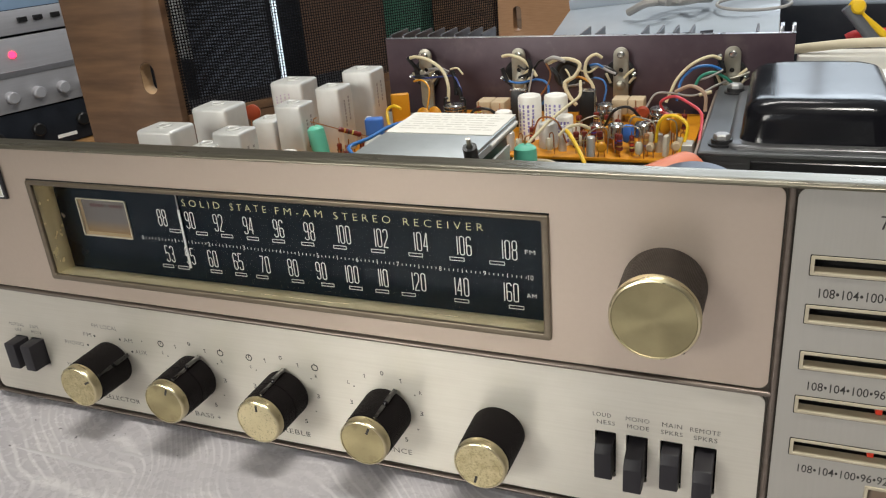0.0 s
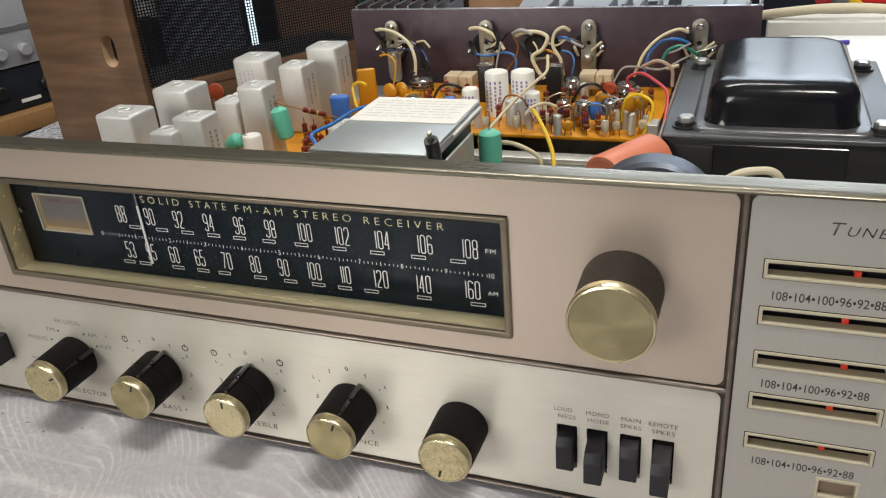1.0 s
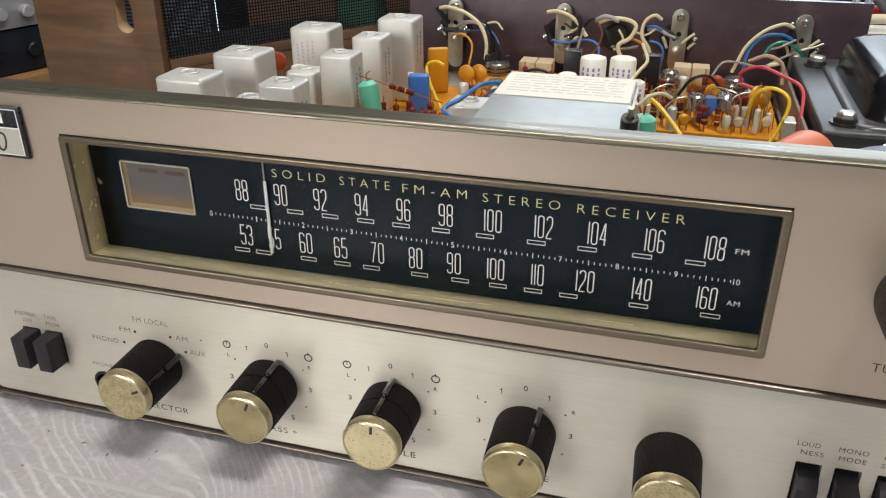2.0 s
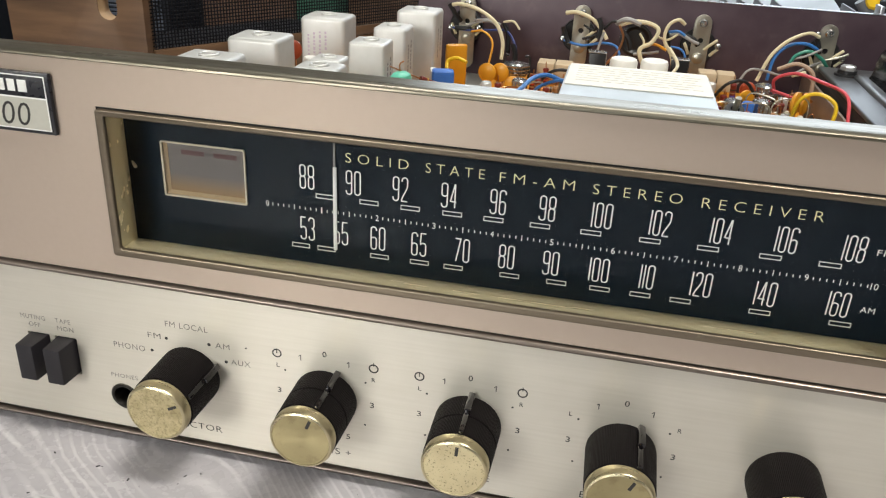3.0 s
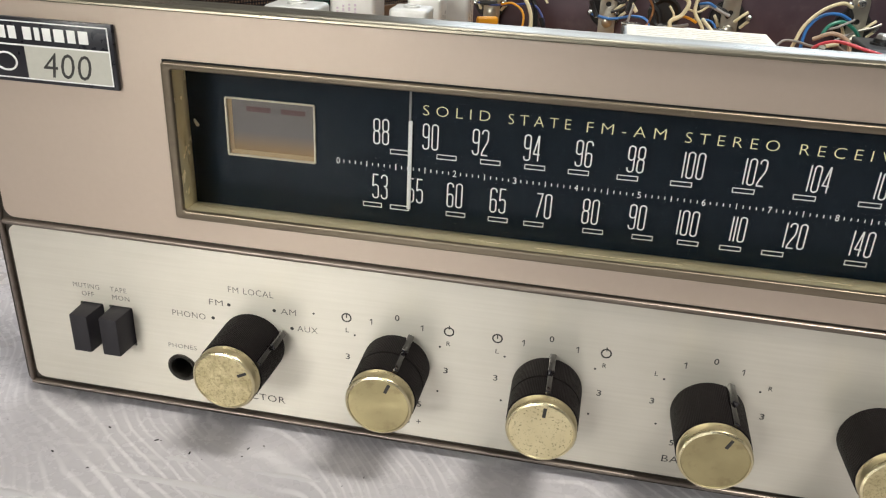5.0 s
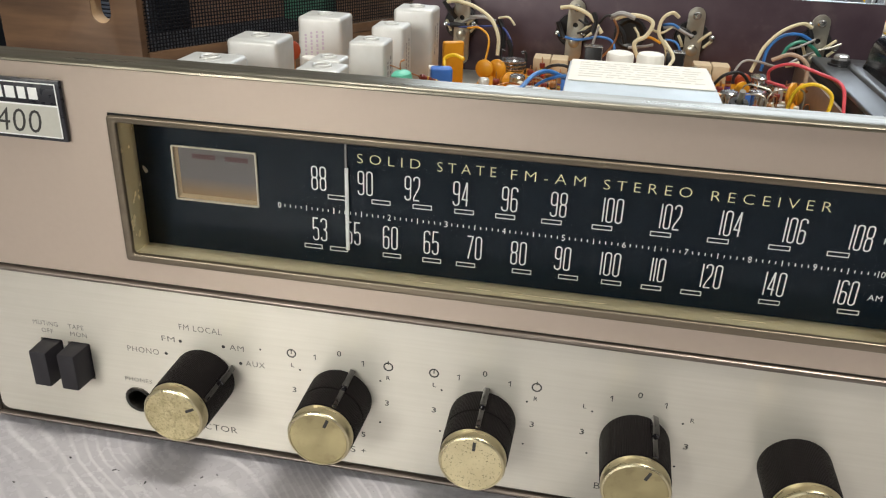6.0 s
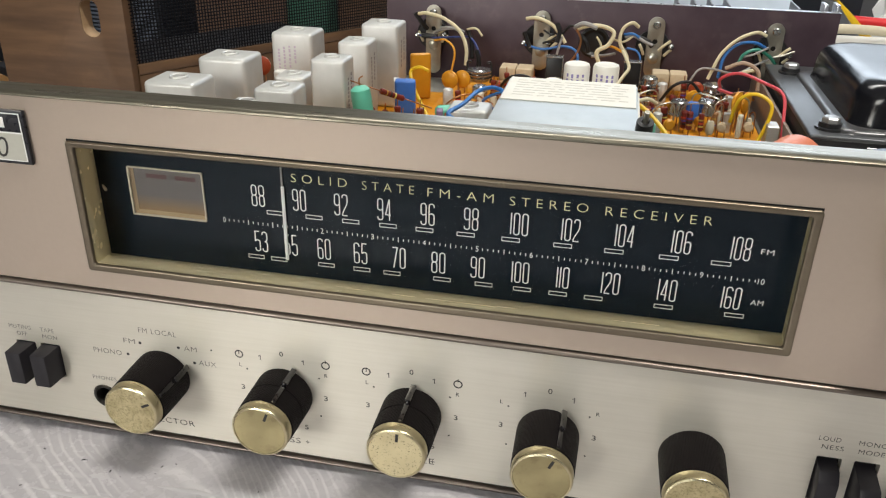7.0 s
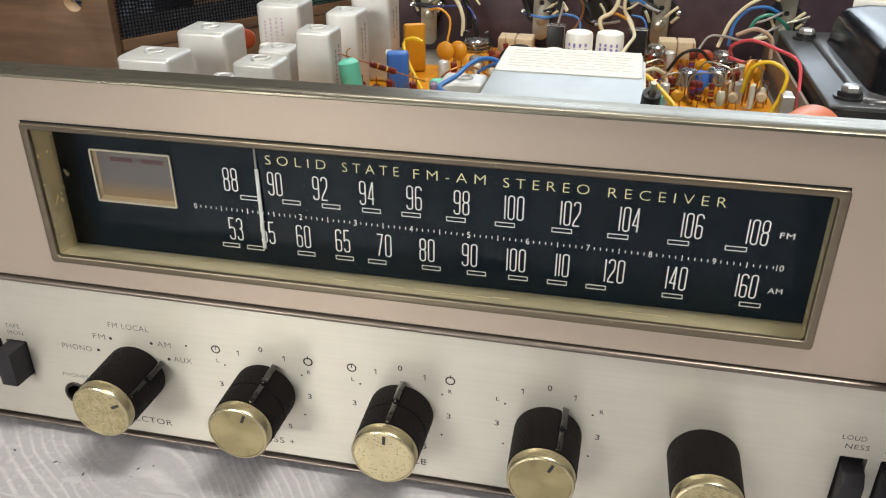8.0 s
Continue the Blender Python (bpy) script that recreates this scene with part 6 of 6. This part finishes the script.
def hifi():
    """A silver hi-fi stack on a low pine shelf beside the bench, facing across it."""
    m = pose(-1.145, 0.864, 0, 0, 0, 71.8)
    sh = thing("shelf", (-1.2, 0.7, -0.8), "low oiled pine shelf beside the bench", "shelf")
    part("board", box(-520, 140, -30, 330, -182, -152, 1.5, 2), pine, sh, "", m)
    for x in (-500, 100):
        for y in (-20, 290):
            part("leg", box(x, x + 30, y, y + 30, -800, -182.2, 0.5, 1), pine, sh, "", m)
    d = thing("tape_deck", (-1.2, 0.7, -0.152), "black stereo unit stacked under a silver amplifier", "tape deck")
    part("body", box(-400, 90, 6, 300, -151.8, -80, 2, 2), dark_plastic, d, "", m)
    part("front", box(-400, 90, 0, 5.9, -150, -81, 1, 2), dark_plastic, d, "", m)
    for x in (-160, -90, -10, 55):
        part("dial_knob", lathe([(11, 0), (11, 9), (9, 11), (0, 11)], 20, pose(0, 0, 0, 90)), wire_black, d, "", m @ Matrix.Translation((x * MM, -0.0001, -0.115)))
    part("name_strip", box(-60, -25, -0.8, 0, -140, -134), needle_white, d, "", m)
    a = thing("amplifier", (-1.2, 0.7, -0.08), "silver hi-fi amplifier with a red power light", "amplifier")
    part("body", box(-400, 90, 6, 300, -79.5, 40, 2, 2), dark_plastic, a, "", m)
    part("front", box(-400, 90, -4, 5.9, -78, 40, 1.5, 2), stereo_silver, a, "brushed silver front", m)
    part("lower_band", box(-398, 88, -5.2, -4.0, -22, -12, 0.4, 1), material("darker silver band", (0.25, 0.25, 0.27), 0.4, 0.5, None, 200), a, "", m)
    for x in (-240, -180, -120, -75, -32, 10, 55):
        k = part("dial_knob", lathe([(10, 0), (10, 12), (8.5, 14), (0, 14)], 24, pose(0, 0, 0, 90)), stereo_silver, a, "", m @ Matrix.Translation((x * MM, -0.004, -0.053)))
    glow = bpy.data.materials.new("red power light")
    glow.use_nodes = True
    p = glow.node_tree.nodes["Principled BSDF"]
    p.inputs["Base Color"].default_value = (0.5, 0.01, 0.02, 1)
    p.inputs["Emission Color"].default_value = (1, 0.02, 0.07, 1)
    p.inputs["Emission Strength"].default_value = 5
    part("power_light", lathe([(6, 0), (5.5, 2.5), (0, 4)], 20, pose(0, 0, 0, 90)), glow, a, "lit red power light", m @ Matrix.Translation((-0.099, -0.004, 0.0136)))
    u = thing("silver_tuner", (-1.2, 0.7, 0.04), "silver tuner stacked on the amplifier", "tuner")
    part("body", box(-400, 90, 6, 300, 42.5, 150, 2, 2), dark_plastic, u, "", m)
    part("front", box(-400, 90, -3, 5.9, 44, 82, 1.5, 2), stereo_silver, u, "", m)
    part("dial_window", box(-398, 88, -1, 5.9, 83, 149, 1.5, 2), material("blue-lit tuner glass", (0.35, 0.5, 0.7), 0.15, 0.2, None, 40), u, "pale blue tuner dial", m)
    for x in (-76, -50, -20, 5, 40):
        part("push_button", box(x, x + 16, -7, -3.0, 62, 70, 0.8, 1), wire_black, u, "", m)


hifi()


def right_clutter():
    """Things on the bench behind and beside the transformer."""
    s = thing("plastic_tray", (-0.08, 0.45, TABLE * MM), "pale blue-grey slotted plastic tray leaning on a stand", "tray")
    tray = material("pale blue-grey plastic", (0.36, 0.41, 0.47), 0.35, 0.0, (0.26, 0.30, 0.36), 30, (1, 1, 1), 0.7, 0.04, stains=0.5, stain_colour=(0.2, 0.2, 0.22), stain_scale=25)
    mt = pose(-0.085, 0.375, 0.0865, 9, -5, 0)
    part("panel", box(-85, 85, 0, 120, -2, 2, 1, 2), tray, s, "", mt)
    part("back_wall", box(-85, 85, 120, 124, -2, 10, 1, 2), tray, s, "", mt)
    for k in range(7):
        part("slot", box(-70 + 17 * k, -61 + 17 * k, 6, 26, 1.9, 2.3), dark_plastic, s, "", mt)
    part("stand", box(-150, -20, 400, 490, TABLE, 84, 3), dark_plastic, s, "dark stand")
    c = thing("test_lead", (-0.07, 0.44, 0.11), "tangled grey test lead lying in the tray", "test lead")
    part("lead", tube([(-112, 440, 104), (-95, 432, 112), (-75, 446, 110), (-60, 430, 114), (-52, 448, 112), (-70, 452, 116), (-90, 440, 115), (-80, 430, 112)], 3.0, 8, 6), wire_grey, c)
    part("ring", tube([(-20 + 26 * math.cos(q), 440 + 20 * math.sin(q), 108.5 + 2 * math.sin(q)) for q in [k * math.pi / 8 for k in range(17)]], 1.2, 8, 4), wire_grey, c)
    b = part("black_case", box(-2, 96, 600, 656, TABLE, 84, 3, 2), dark_plastic)
    tagged(b, "matt black instrument case at the back of the bench", "instrument case")
    b = part("dark_cabinet", box(-230, -10, 760, 860, -800, 330, 8, 2), dark_plastic)
    tagged(b, "tall dark cabinet standing behind the bench", "cabinet")
    b = part("white_bag", box(-205, -120, 560, 640, TABLE, 120, 22, 4), plain("white plastic bag", (0.72, 0.8, 0.88), 0.35))
    tagged(b, "crumpled white plastic bag behind the heat sink", "plastic bag")
    red = part("red_box", box(-80, -30, 590, 650, TABLE, 75, 3), plain("crimson carton", (0.5, 0.02, 0.08), 0.5))
    tagged(red, "small crimson carton behind the tray", "carton")
    r = thing("pliers", (0.08, 0.56, 0.05), "pliers with red and yellow sleeved handles", "pliers")
    part("red_handle", tube([(54, 569, 58), (62, 569, 61.5), (80, 570, 62.5), (112, 572, 61)], 5, 12, 6), plain("red rubber", (0.62, 0.025, 0.03), 0.4), r, "red rubber handle")
    part("yellow_handle", tube([(54, 560, 90), (62, 560, 79), (76, 560, 67), (101, 560, 44), (112, 560, 34)], 4, 12, 6), wire_yellow, r, "yellow rubber handle")
    part("shaft", tube([(50, 553, 88), (60, 553, 76), (72, 553, 62), (92, 553, 40)], 5, 12, 6), plain("grey steel", (0.16, 0.17, 0.19), 0.4, 0.5), r, "grey steel jaw")
    part("pivot", lathe([(0, -5), (5, -4), (7, 0), (5, 4), (0, 5)], 20, pose(0.058, 0.552, 0.088, 70, 30, 0)), wire_yellow, r)
    p = thing("paper_pile", (0.17, 0.38, TABLE * MM), "pile of white papers beside the receiver", "papers")
    for k in range(5):
        part("sheet_bundle", box(20 + 3 * k, 330 - 5 * k, 330 + 3 * k, 500 - 4 * k, TABLE + 11 * k, TABLE + 10.7 + 11 * k, 0.8, 1), paper if k % 2 else white_paint, p)
    pen = part("violet_pen", tube([(22, 436, 53), (45, 446, 53), (72, 452, 53)], 1.8, 10, 5), plain("violet plastic", (0.06, 0.04, 0.35), 0.35))
    tagged(pen, "slim violet pen lying on the papers", "pen")
    c = part("power_cable", tube([(10, 515, 60), (30, 512, 63), (60, 510, 66), (95, 512, 65), (160, 515, 58), (260, 520, 40)], 3.8, 12, 8), cream)
    tagged(c, "thick cream mains cable lying across papers", "cable")
    k = part("cable_block", box(15, 200, 503, 535, TABLE, 57, 2, 2), paper)
    tagged(k, "flat cream carton under the mains cable", "carton")
    k = part("cream_box", box(118, 210, 540, 590, TABLE, 58, 3, 2), cream)
    tagged(k, "small cream plastic parts box", "parts box")
    k = part("maroon_reel", lathe([(0, 0), (9, 0), (9, 3), (7, 4), (7, 12), (9, 13), (9, 16), (0, 16)], 24, pose(0.138, 0.539, 0.038, 90)), maroon)
    tagged(k, "maroon wire reel before the cream box", "wire reel")
    rnd_ = random.Random(9)
    b = bmesh.new()
    bmesh.ops.create_icosphere(b, subdivisions=3, radius=0.05)
    for v in b.verts:
        v.co = Vector((v.co.x * 1.5, v.co.y * 0.5, v.co.z * 1.1)) * rnd_.uniform(0.82, 1.05)
    k = part("crumpled_paper", b, white_paint, None, "", pose(0.18, 0.625, 0.05))
    tagged(k, "crumpled white packing paper", "packing paper")


right_clutter()


def window(name, x0, x1, wall, inward, label):
    """A window on a wall at y = wall: frame and panes before a pale sky."""
    y = lambda d: wall + inward * d
    lo, hi = (lambda a, c: (min(a, c), max(a, c)))(y(1), y(8))
    w = thing(name, ((x0 + x1) / 2 * MM, y(10) * MM, 0.3), label, "window", kind="structure")
    for k in range(2):
        a = x0 + 30 + k * (x1 - x0) / 2
        part("pane", box(a, a + (x1 - x0) / 2 - 30, lo, hi, 300, 1250), SKY, w, "pane with pale sky")
    lo, hi = min(y(1.5), y(30)), max(y(1.5), y(30))
    for x in (x0, (x0 + x1) / 2, x1):
        part("frame", box(x, x + 30, lo, hi, 280, 1270, 3, 1), white_paint, w)
    for z in (270, 1250):
        part("frame", box(x0, x1 + 30, lo + 1, hi - 1, z, z + 30, 3, 1), white_paint, w)


SKY = bpy.data.materials.new("pale sky")
SKY.use_nodes = True
SKY.node_tree.nodes["Principled BSDF"].inputs["Base Color"].default_value = (0.7, 0.8, 0.9, 1)
SKY.node_tree.nodes["Principled BSDF"].inputs["Emission Color"].default_value = (0.78, 0.88, 1.0, 1)
SKY.node_tree.nodes["Principled BSDF"].inputs["Emission Strength"].default_value = 1.2
window("window_1", -720, 900, 2300, -1, "bright workshop window in the far wall")
# unseen window, added as a source for the low frontal fill
window("added_window", -1570, -300, -2300, 1, "unseen bright window added to the near wall")


def lamp_housing(x, y, sx, sy):
    """A flat white ceiling fitting, unseen, added over a lamp."""
    h = part("lamp_housing", box(-sx / 2 - 20, sx / 2 + 20, -sy / 2 - 20, sy / 2 + 20, 1612, 1649.5, 4, 2), white_paint, None, "", pose(x, y, 0))
    tagged(h, "flat white ceiling housing added over an unseen lamp", "ceiling lamp", kind="structure")


lamp_housing(0.36, -0.32, 160, 450)
lamp_housing(-0.35, 0.95, 900, 200)
